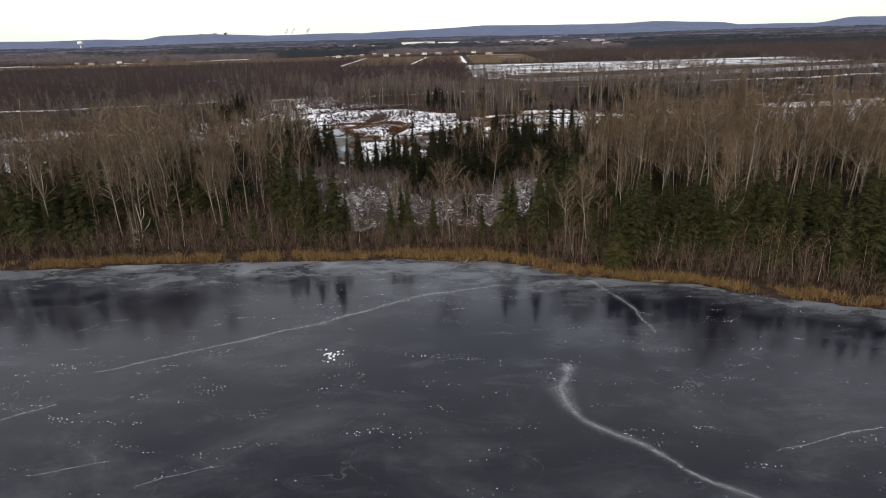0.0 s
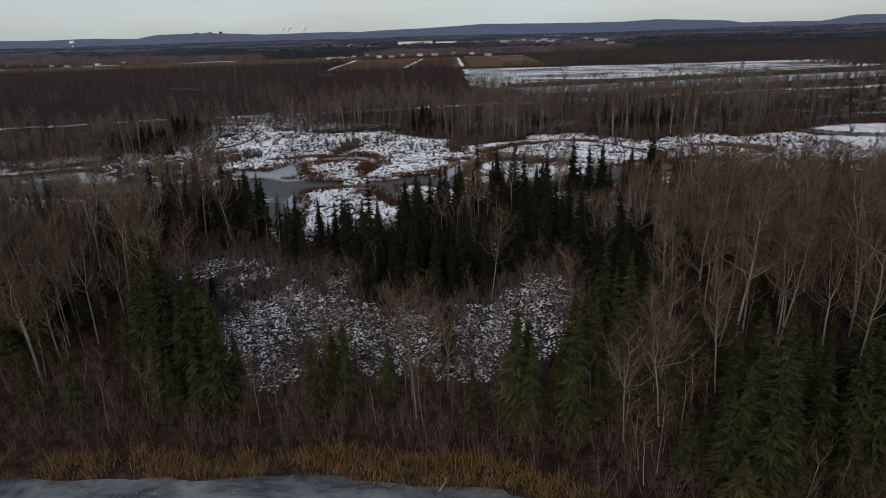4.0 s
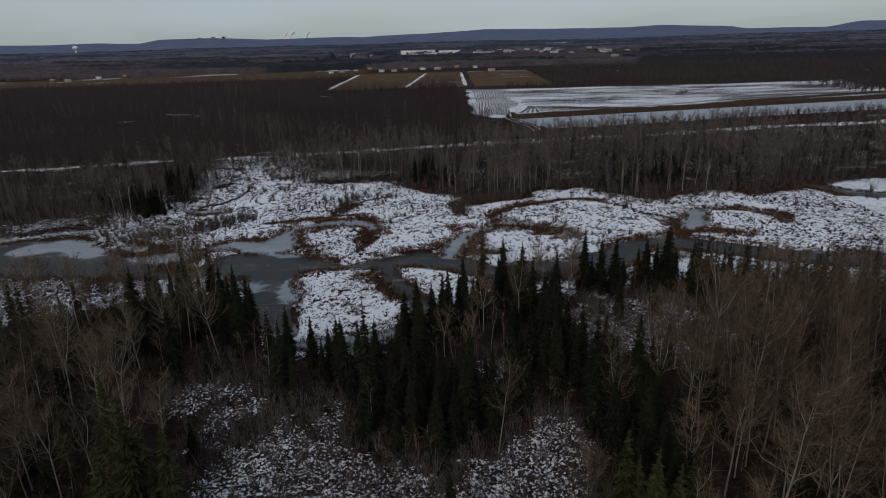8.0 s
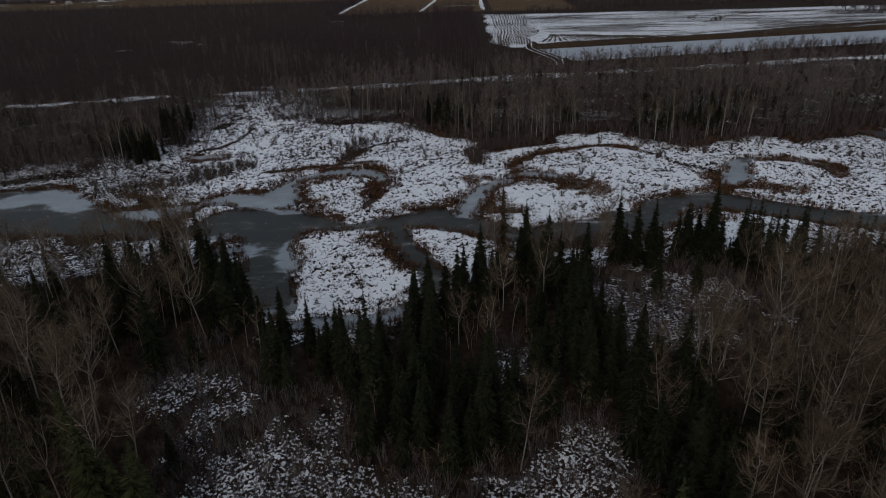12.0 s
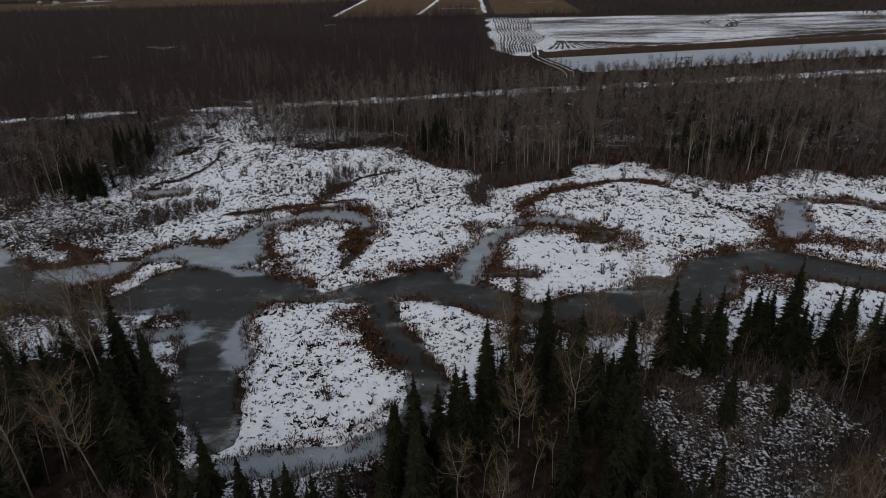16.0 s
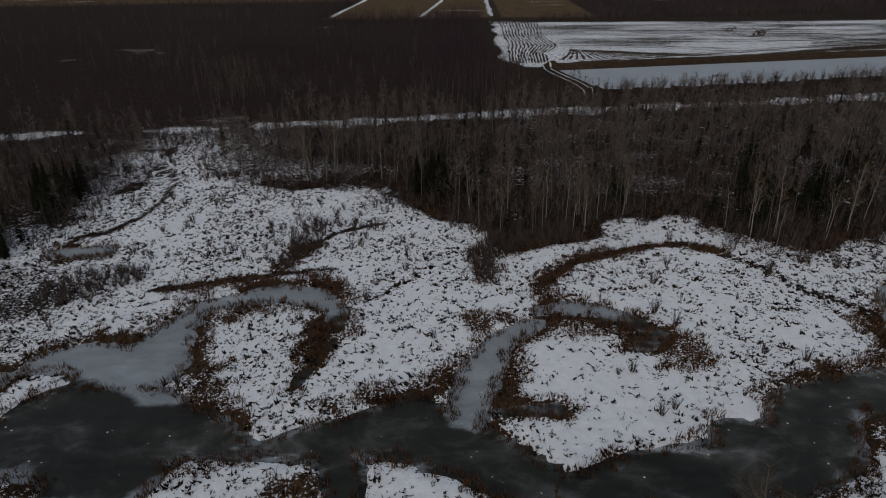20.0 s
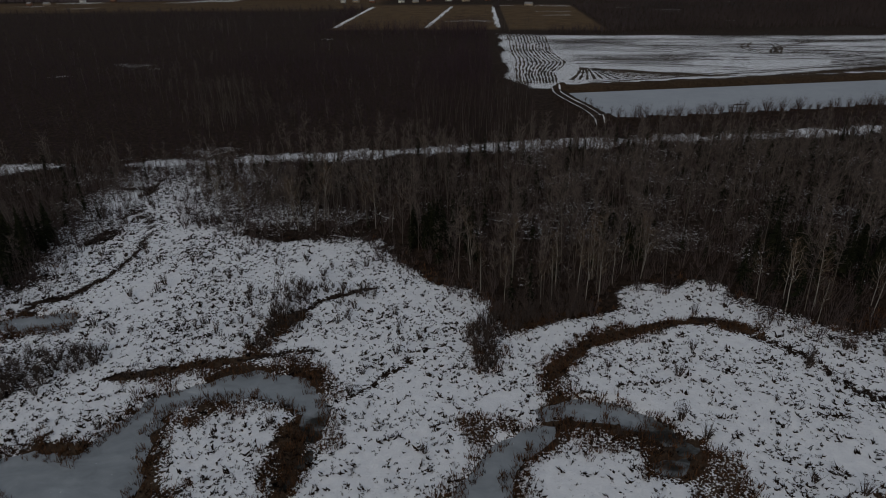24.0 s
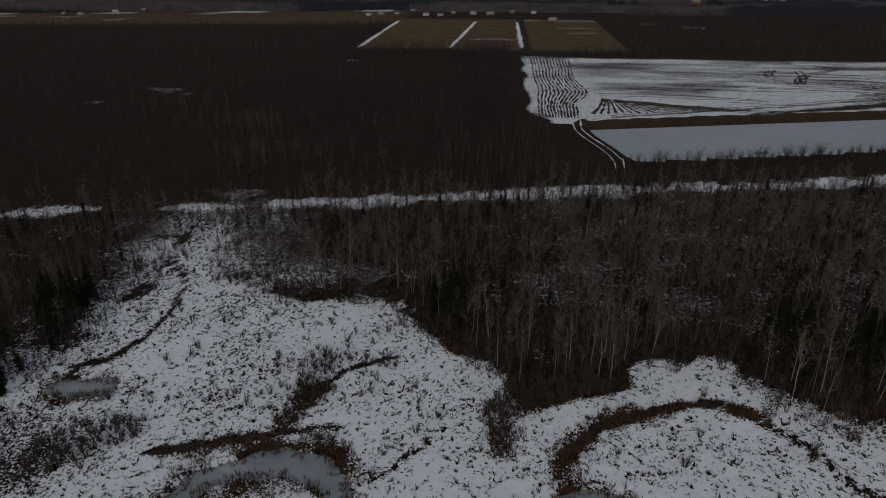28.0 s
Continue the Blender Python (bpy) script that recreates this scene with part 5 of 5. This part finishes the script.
def build_marsh():
    rng = np.random.default_rng(41)
    xs = np.arange(-130, 120, 0.42)
    p = np.stack([np.repeat(xs, 6), np.zeros(len(xs) * 6)], 1)
    p[:, 0] += rng.uniform(-0.4, 0.4, len(p))
    depth = 2.4 + 1.6 * fbm(p[:, 0], p[:, 0] * 0, 14, 3)
    p[:, 1] = shore_at(p[:, 0]) + rng.uniform(-0.35, 1, len(p)) * depth
    p = p[0.6 * fbm(p[:, 0], p[:, 1], 6, 9) + 0.8 * fbm(p[:, 0], p[:, 1], 2.0, 10) > np.where(p[:, 0] < -38, 0.02, -0.28)]
    r = rows_of(rng, p, 0.7, 1.25)
    r[:, 2] = np.maximum(r[:, 2], LAKE)
    strewn("cattails", [blades(600 + i, 13, 0.7 + 0.2 * i, 0.4, 0.055, 0.35) for i in range(5)], r, ["cattail"], "golden dead cattails along the frozen lake shore", "reeds")
    p = scatter(rng, -120, 130, 160, 300, 0.72)
    s, g, _ = cover(p[:, 0], p[:, 1])
    d = water(p[:, 0], p[:, 1])
    marsh = (p[:, 1] > along(NEAR_EDGE, p[:, 0]) - 2) & (beyond(p[:, 0], p[:, 1]) < 2)
    m = marsh & (d > -0.9) & (rng.random(len(p)) < smooth(0.12, 0.55, g) * smooth(-0.6, 0.2, fbm(p[:, 0], p[:, 1], 2.0, 22)))
    r = rows_of(rng, p[m], 0.6, 1.3)
    r[:, 2] = np.maximum(r[:, 2], RIVER)
    strewn("sedge_stand", [blades(620 + i, 10, 0.95, 0.26, 0.10) for i in range(8)], r, ["sedge"], "rusty brown sedge along the marsh channels", "sedge")
    p = np.stack([rng.uniform(-115, 125, 165000), rng.uniform(160, 342, 165000)], 1)
    d = water(p[:, 0], p[:, 1])
    thick = 0.42 + 0.55 * fbm(p[:, 0], p[:, 1], 9, 19) + 0.35 * fbm(p[:, 0], p[:, 1], 2.5, 20)
    m = (p[:, 1] > along(NEAR_EDGE, p[:, 0]) - 2) & (beyond(p[:, 0], p[:, 1]) < 4) & (d > 0.2) & (rng.random(len(p)) < thick)
    r = rows_of(rng, p[m], 0.42, 0.98)
    r[:, 3] *= 0.8 + 1.5 * rng.random(len(r)) ** 4
    strewn("grass_tufts", [blades(640 + i, 5, 0.36, 0.12, 0.24, 0.55) for i in range(10)], r, ["tuft"], "dark dead grass tufts poking through the snow", "grass")
    p = scatter(rng, -120, 140, 190, 345, 1.3)
    b = stands(p[:, 0], p[:, 1], BRUSH)
    m = (water(p[:, 0], p[:, 1]) > 0.8) & (rng.random(len(p)) < np.where(b + 1.5 * fbm(p[:, 0], p[:, 1], 4, 137) < 0, np.where(p[:, 0] > 0, 0.9, 0.8), np.where((p[:, 0] < -55) & (p[:, 1] < 255), 0.08, np.where((p[:, 0] < -12) & (p[:, 1] > 258), 0.015 + 0.13 * smooth(0.0, 0.4, fbm(p[:, 0], p[:, 1], 7, 131)), 0.010)))) & (beyond(p[:, 0], p[:, 1]) < 6) & (p[:, 1] > along(NEAR_EDGE, p[:, 0]))
    r = rows_of(rng, p[m], 0.5, 1.35)
    r[:, 3] *= 1 + 0.3 * smooth(0, 4, r[:, 0])
    strewn("marsh_brush", [shrub(660 + i, tall=1.7, stems=22, twigs=90, spread=0.6, thick=1.7) for i in range(6)], r, ["willow"], "grey-brown leafless marsh willow brush on the snow", "shrubs")


build_marsh()


# ---- single trees that stand out ----
def build_single_trees():
    def stand(name, shapes, x, y, label, mats, turn=0.0):
        root = tagged(new(name), label, name.replace("_", " "))
        part("trunk", shapes[0].mesh("trunk", mats[0]), root)
        part("crown", shapes[1].mesh("crown", mats[1], mats[0]), root)
        root.matrix_basis = Matrix.Translation((x, y, float(height(np.array(x), np.array(y))))) @ Matrix.Rotation(turn, 4, "Z")

    stand("aspen_tree", aspen(901, tall=15.5, limbs=34, twigs=1500, spread=1.25, leaders=1), 0.3, 116.0, "wide bare aspen alone in the snowy clearing", ("aspen_bark", "twig"))
    stand("spruce_tree", spruce(902, tall=17.5, whorls=34, wide=0.13, ragged=0.5), -7.8, 150.7, "tall ragged spruce standing over its neighbours", ("spruce_bark", "needles"))
    stand("tamarack_tree", spruce(903, tall=17.0, whorls=38, boughs=6, wide=0.15, ragged=0.6, fingers=(0.0,)), 10.9, 187.5, "tall thin tamarack with sparse brown boughs", ("spruce_bark", "larch"))
    stand("cedar_tree", spruce(904, tall=7.4, whorls=30, boughs=12, wide=0.46, ragged=0.3), 28.0, 99.3, "broad olive-green cedar leaning over the shore ice", ("spruce_bark", "cedar"))
    snag = Shape().tube([(0, 0, -0.3), (0.1, 0, 4.2), (-0.3, 0.1, 7.6)], [0.16, 0.13, 0.07], 6).tube([(0.1, 0, 4.2), (1.0, 0, 5.8), (1.1, 0, 7.4)], [0.14, 0.11, 0.06], 5).tube([(0.05, 0, 2.0), (1.6, 0, 3.8), (2.2, 0, 5.2)], [0.1, 0.08, 0.03], 5)
    tagged(new("broken_snag", snag.mesh("broken_snag", "dead")), "bleached broken snag with a forked top", "dead tree").location = (-60.0, 119.0, float(height(np.array(-60.0), np.array(119.0))))
    t, c = spruce(905, tall=8.5, whorls=24, boughs=5, wide=0.16, ragged=0.7, fingers=(0.0,))
    stand("dead_spruce", (t, c), -60.5, 116.5, "dead grey spruce with bare drooping boughs at the shore", ("dead", "grey_twig"))


MAT["larch"] = plain_mat("larch_twig", (0.030, 0.022, 0.014), (0.085, 0.060, 0.036), 0.8)
MAT["cedar"] = plain_mat("cedar_spray", (0.020, 0.021, 0.008), (0.062, 0.058, 0.024), 0.8)
MAT["grey_twig"] = plain_mat("grey_dead_twig", (0.07, 0.06, 0.05), (0.20, 0.18, 0.15), 0.8)
build_single_trees()


# ---- poles of the cut line ----
def build_poles():
    def at(root, x, y, turn):
        root.matrix_basis = Matrix.Translation((x, y, float(height(np.array(x), np.array(y))))) @ Matrix.Rotation(turn, 4, "Z")

    pole = tagged(new("utility_pole"), "weathered wooden utility pole with one crossarm on the snowy cut line", "utility pole", "poles of the cut line")
    part("post", Shape().tube([(0, 0, -0.5), (0, 0, 10.5)], [0.2, 0.14], 8).mesh("post", "pole"), pole)
    part("crossarm", Shape().box(-1.3, 1.3, 0.15, 0.29, 9.4, 9.6).mesh("crossarm", "pole"), pole)
    for x in (-1.15, 0.0, 1.15):
        part("insulator", Shape().tube([(x, 0.22, 9.6), (x, 0.22, 9.72), (x, 0.22, 9.85)], [0.05, 0.07, 0.03], 6).mesh("insulator", "glass"), pole)
    at(pole, -37, 360, 0.2)
    for x in (-165, -101, 27, 91, 158):
        q = copy_thing(pole, Matrix.Identity(4))
        at(q, x, corridor(x) + 1.5, 0.2)
    frame_ = tagged(new("h_frame_pylon"), "dark wooden H-frame pylon with two crossbars beside the lagoon", "pylon")
    for x in (-1.6, 1.6):
        part("post", Shape().tube([(x * 1.05, 0, -0.5), (x, 0, 8.6)], [0.22, 0.16], 8).mesh("post", "pole"), frame_)
    for z, w in ((7.9, 3.0), (5.6, 2.3)):
        part("crossbar", Shape().box(-w, w, -0.12, 0.12, z, z + 0.25).mesh("crossbar", "pole"), frame_)
    at(frame_, 98.5, 398, 0.2)
    # brush along the lagoon bank and the cut line
    rng = np.random.default_rng(88)
    u = np.arange(14, 330, 1.8) + rng.uniform(-0.9, 0.9, 176)
    p = np.stack([44 + u, 459 - 60 + 0.225 * u + rng.uniform(-1.2, 1.2, 176)], 1)
    strewn("bank_brush", [shrub(700 + i, tall=4.2, stems=34, twigs=120, spread=0.6, thick=1.4) for i in range(4)], rows_of(rng, p, 0.6, 1.4), ["alder"], "row of bare brush along the lagoon bank", "shrubs")
    p = scatter(rng, -170, 260, 320, 440, 2.6)
    m = (np.abs(p[:, 1] - corridor(p[:, 0])) < 9) & (rng.random(len(p)) < np.where((p[:, 0] > 10) & (p[:, 0] < 86), 0.8, 0.4))
    strewn("cut_line_brush", [shrub(710 + i, tall=2.3, stems=14, twigs=34, spread=0.55, thick=1.3) for i in range(4)], rows_of(rng, p[m], 0.5, 1.3), ["alder"], "thin brush growing on the snowy cut line", "shrubs")


build_poles()


# ---- farms, town and mill on the plain ----
def house(w, d, h, wall, label, group=""):
    root = tagged(new("house"), label, "house", group)
    s = Shape().box(-w / 2, w / 2, -d / 2, d / 2, -0.3, h)
    s.put([(-w / 2, -d / 2, h), (-w / 2, d / 2, h), (-w / 2, 0, h + d * 0.33), (w / 2, -d / 2, h), (w / 2, d / 2, h), (w / 2, 0, h + d * 0.33)], [(0, 2, 1), (3, 4, 5)])
    part("wall", s.mesh("wall", wall), root)
    r, e = Shape(), 0.5
    for k in (-1, 1):
        y0, z0 = k * (d / 2 + e), h - e * 0.66
        v = [(-w / 2 - e, y0, z0), (w / 2 + e, y0, z0), (w / 2 + e, 0, h + d * 0.33), (-w / 2 - e, 0, h + d * 0.33)]
        v += [(a, b, c + 0.22) for a, b, c in v]
        r.put(v, [(0, 1, 2), (0, 2, 3), (4, 6, 5), (4, 7, 6), (0, 4, 5), (0, 5, 1), (1, 5, 6), (1, 6, 2), (3, 7, 4), (3, 4, 0)])
    part("roof", r.mesh("roof", "roof"), root)
    for x in (-w * 0.3, w * 0.3):
        part("window", Shape().box(x - 0.7, x + 0.7, -d / 2 - 0.05, -d / 2 + 0.05, 1.0, 2.3).mesh("window", "glass"), root)
    part("door", Shape().box(-0.5, 0.5, -d / 2 - 0.06, -d / 2 + 0.06, 0, 2.1).mesh("door", "pole"), root)
    return root


def put_at(root, x, y, turn, size=1.0):
    root.matrix_basis = Matrix.Translation((x, y, float(height(np.array(x), np.array(y))))) @ Matrix.Rotation(turn, 4, "Z") @ Matrix.Scale(size, 4)


def build_town():
    rng = np.random.default_rng(99)
    kinds = [house(13, 8, 4.5, "paint", "white farmhouse with a grey gabled roof", "houses on the plain"), house(16, 9, 4.0, "tan_wall", "tan house with a grey gabled roof", "houses on the plain"),
             house(11, 8, 5.0, "brick_wall", "red-brown house with a grey gabled roof", "houses on the plain")]
    spots = [(-160, 1010), (-146, 1022), (-124, 1012), (-88, 1015), (-70, 1012), (-55, 1035), (-30, 1040), (-8, 1035), (20, 1050), (48, 1060), (66, 962), (-110, 1060), (-20, 1090), (350, 1190), (376, 1205), (400, 1225),
             (430, 1235), (300, 1230), (-300, 1100), (-280, 1095), (-262, 1110), (-370, 1105), (-390, 1110), (-470, 1040), (-505, 1030), (-525, 985), (-540, 975), (870, 1780), (900, 1800), (960, 1840), (1120, 1830), (1160, 1850)]
    for _ in range(64):
        spots.append((rng.uniform(-250, 420), rng.uniform(1450, 2000)))
    for i, (x, y) in enumerate(spots):
        k = kinds[i % 3]
        q = k if i < 3 else copy_thing(k, Matrix.Identity(4))
        put_at(q, x, y, rng.uniform(-0.5, 0.5), rng.uniform(0.45, 0.6) * (1 if y < 1150 else 2.0))
    hall = tagged(new("warehouse"), "long pale metal warehouse with a flat roof", "warehouse", "warehouses on the plain")
    part("wall", Shape().box(-32, 32, -11, 11, -0.5, 8).mesh("wall", "paint"), hall)
    part("roof", Shape().box(-32.6, 32.6, -11.6, 11.6, 8, 8.6).mesh("roof", "roof"), hall)
    for x in (-20, 0, 20):
        part("loading_door", Shape().box(x - 2.5, x + 2.5, -11.08, -10.9, 0, 5).mesh("loading_door", "glass"), hall)
    for i, (x, y, size) in enumerate(((-67, 1775, 1.6), (20, 1800, 1.2), (-10, 1690, 0.9), (393, 2348, 1.6), (470, 2380, 1.3), (508, 1242, 0.75), (362, 1209, 0.4), (-280, 1135, 0.6), (95, 1720, 0.8), (180, 1850, 0.9), (1135, 1849, 0.7), (-120, 2100, 1.0), (520, 2100, 0.8))):
        q = hall if i == 0 else copy_thing(hall, Matrix.Identity(4))
        put_at(q, x, y, rng.uniform(-0.15, 0.15), size * 0.85)
    tower = tagged(new("water_tower"), "white water tower above the far woods", "water tower")
    part("column", Shape().tube([(0, 0, -1), (0, 0, 20)], [4.0, 3.0], 10).mesh("column", "paint"), tower)
    z = np.linspace(0, np.pi, 8)
    part("tank", Shape().tube([(0, 0, 30 - 10 * math.cos(a)) for a in z], [13 * math.sin(a) + 0.05 for a in z], 14).mesh("tank", "paint"), tower)
    put_at(tower, -1790, 3290, 0)
    # the mill on the horizon with its steam
    mill = tagged(new("mill"), "far pulp mill with stacks and drifting white steam", "mill")
    part("hall", Shape().box(-70, 40, -20, 20, -20, 6).mesh("hall", "paint"), mill)
    for x, h in ((-60, 15), (-20, 19), (70, 16)):
        part("chimney", Shape().tube([(x, 0, -20), (x, 0, h)], [4, 2.6], 8).mesh("chimney", "paint"), mill)
        t = np.linspace(0, 1, 12)
        part("steam", Shape().tube([(x + 20 * a * a + rng.normal(0, 2.0), 0, h + 26 * a) for a in t], [2.5 + 7 * a * (1.25 - a) + rng.uniform(0, 4.0) for a in t[:-1]] + [0.3], 9).mesh("steam", "steam"), mill)
    mill.matrix_basis = Matrix.Translation((-890, 4040, 40))
    pit = tagged(new("quarry_works"), "pale quarry works on top of a far ridge", "quarry")
    for x, w, h in ((-175, 150, 1), (-55, 105, 3), (30, 80, 4), (92, 14, 7)):
        part("shed", Shape().box(x, x + w, -8, 8, -30, h).mesh("shed", "paint"), pit)
    pit.matrix_basis = Matrix.Translation((-1365, 3905, 62))


MAT["tan_wall"] = plain_mat("tan_siding", (0.28, 0.22, 0.16), (0.45, 0.38, 0.30), 0.3)
MAT["brick_wall"] = plain_mat("brown_siding", (0.14, 0.07, 0.05), (0.25, 0.14, 0.10), 0.3)
build_town()


# ---- birches at the front of the far belt, single bushes, a fallen log ----
def build_front_trees():
    rng = np.random.default_rng(61)
    p = []
    for x in np.concatenate([rng.uniform(4, 40, 22), rng.uniform(56, 92, 14), rng.uniform(-60, -12, 14), rng.uniform(-96, -86, 10)]):
        p.append((x, float(along(TREELINE, x)) + rng.uniform(1, 11)))
    rows = rows_of(rng, np.array(p), 0.7, 1.1)
    planted("birch_tree", [aspen(800 + i, tall=11.5 + i % 3, limbs=16, twigs=520, fine=True, spread=0.6, leaders=1 + i % 2) for i in range(8)], rows, "pale bare birch at the edge of the snowy marsh", "birches at the marsh edge", ("birch_bark", "twig"), ("white bark trunk", "leafless grey twigs"))
    q = scatter(rng, -100, -12, 262, 345, 2.0)
    b = stands(q[:, 0], q[:, 1], [[(-74, 332, 3), (-60, 331, 4), (-46, 316, 5), (-28, 314, 6), (-20, 306, 4)], [(-99, 300, 4), (-92, 290, 4), (-84, 277, 2.5)], [(-75, 316, 1.5), (-72, 324, 2)], [(-27, 268, 2), (-26, 260, 1.5)]])
    q = q[(b + 3 * fbm(q[:, 0], q[:, 1], 6, 135) < 1.5) & (rng.random(len(q)) < 0.8)]
    strewn("marsh_saplings", [joined(*aspen(860 + i, tall=6.5, limbs=7, twigs=70, sides=3, fine=False, coarse=0.85, leaders=1)) for i in range(5)], rows_of(rng, q, 0.5, 1.35), ["stem", "sapling"], "thin dark saplings at the head of the marsh", "trees")
    bushes = [shrub(820 + i, tall=2.4, stems=26, twigs=110, spread=0.6, thick=1.5) for i in range(3)]
    for i, (x, y, k) in enumerate(((-7.2, 262, 0.7), (-42, 261, 0.8), (-33, 258, 0.8), (-55, 258, 0.6), (-29, 287, 1.0), (-71, 306, 1.2), (-13.6, 181, 1.1), (-67, 199, 1.3), (-59.5, 197, 1.0), (-16, 264, 0.9), (-77, 318, 1.3))):
        v, f, m = bushes[i % 3]
        b = tagged(new("willow_bush", mesh_of("willow_bush", v, f, ["willow"], m)), "single leafless willow bush on the snow", "bush", "willow bushes on the marsh")
        b.matrix_basis = Matrix.Translation((x, y, float(height(np.array(x), np.array(float(y)))))) @ Matrix.Rotation(i * 1.3, 4, "Z") @ Matrix.Scale(k, 4)
    log = Shape().tube([(26.5, 187.0, 1.3), (29.5, 190.0, 1.1), (32.5, 192.7, 0.7)], [0.16, 0.13, 0.07], 7)
    tagged(new("fallen_log", log.mesh("fallen_log", "dead")), "grey fallen log across the stream bank brush", "log")


MAT["birch_bark"] = plain_mat("birch_bark", (0.07, 0.065, 0.06), (0.42, 0.40, 0.37), 1.5)
build_front_trees()


# ---- spruces at the far marsh edge, driftwood, ice rubble, clearing saplings ----
def build_edge_details():
    rng = np.random.default_rng(71)
    p = np.concatenate([rng.normal((-89, 260), (5, 3.5), (14, 2)), rng.normal((-88, 284), (3.0, 6), (14, 2)), rng.normal((-1, 294), (3.5, 2.5), (10, 2)), rng.normal((76, 288), (7, 3), (14, 2)), rng.normal((38, 291), (2.5, 3), (5, 2))])
    planted("spruce_tree", [spruce(930 + i, tall=9 + i % 3) for i in range(5)], rows_of(rng, p, 0.75, 1.1), "dark pointed spruce at the far edge of the marsh", "spruces at the marsh edge", ("spruce_bark", "needles"), ("thin brown trunk", "dense dark needles"))
    for i, (x, y, l, a) in enumerate(((24.0, 98.0, 3.2, 0.3), (33.5, 95.0, 2.6, -0.2), (38.5, 93.8, 2.0, 0.5), (3.5, 106.8, 3.0, 1.1), (-41.0, 109.0, 2.4, 0.1))):
        log = Shape().tube([(-l / 2, 0, 0), (0, 0.1, 0.05), (l / 2, 0, 0.12)], [0.14, 0.12, 0.05], 7).tube([(0, 0.1, 0.05), (0.3, 0.5, 0.4)], [0.05, 0.02], 4)
        ob = tagged(new("driftwood_log", log.mesh("driftwood_log", "dead" if i % 2 else "spruce_bark")), "weathered driftwood log frozen in at the lake shore", "log", "driftwood at the lake shore")
        ob.matrix_basis = Matrix.Translation((x, min(y, float(shore_at(np.array(x))) - 0.3), LAKE + 0.12)) @ Matrix.Rotation(a, 4, "Z")
    for i in range(34):
        s, r = Shape(), rng.uniform(0.07, 0.2)
        ang = np.sort(rng.uniform(0, 2 * np.pi, 6))
        base = np.stack([np.cos(ang) * r, np.sin(ang) * r * 0.8, np.zeros(6)], 1)
        s.put(np.concatenate([base, base * 0.6 + (0, 0, r * 0.5), [(0, 0, r * 0.6)]]), [(k, (k + 1) % 6, 6 + (k + 1) % 6) for k in range(6)] + [(k, 6 + (k + 1) % 6, 6 + k) for k in range(6)] + [(6 + k, 6 + (k + 1) % 6, 12) for k in range(6)])
        ob = tagged(new("ice_chunk", s.mesh("ice_chunk", "snow")), "small white chunk of ice rubble on the lake", "ice", "ice rubble on the lake")
        ob.location = (-15.3 + rng.normal(0, 0.75), 72.1 + rng.normal(0, 1.0), LAKE)
    q = scatter(rng, -45, 56, 112, 194, 1.15)
    c = in_clearing(q[:, 0], q[:, 1])
    m = (c > -0.15) & (rng.random(len(q)) < 0.5 + 0.45 * smooth(-0.3, 0.4, fbm(q[:, 0], q[:, 1], 5, 125))) & (water(q[:, 0], q[:, 1]) > 1)
    strewn("clearing_brush", [shrub(960 + i, tall=2.7, stems=14, twigs=60, spread=0.5, thick=1.0) for i in range(6)], rows_of(rng, q[m], 0.5, 1.3), ["clearing_twig"], "grey-purple leafless brush over the snowy clearing", "shrubs")
    q = scatter(rng, -45, 56, 112, 190, 3.0)
    m = (in_clearing(q[:, 0], q[:, 1]) > 0) & (rng.random(len(q)) < 0.6) & (water(q[:, 0], q[:, 1]) > 1)
    strewn("clearing_saplings", [joined(*aspen(950 + i, tall=5.5, limbs=9, twigs=90, sides=3, fine=False, coarse=0.7, leaders=2)) for i in range(5)], rows_of(rng, q[m], 0.5, 1.25), ["stem", "twig"], "thin leafless saplings in the snowy clearing", "trees")
    p = np.array([(-33.5, 158), (-30, 141), (30, 165), (35, 176), (-3, 141), (4, 127), (42, 178), (24, 160)])
    planted("spruce_tree", [spruce(970 + i, tall=9 + i % 2) for i in range(4)], rows_of(rng, p, 0.6, 1.0), "dark spruce standing alone in a snowy clearing", "spruces of the clearings", ("spruce_bark", "needles"), ("thin brown trunk", "dense dark needles"))


MAT["clearing_twig"] = plain_mat("clearing_twig", (0.030, 0.025, 0.026), (0.165, 0.142, 0.140), 0.5)

build_edge_details()
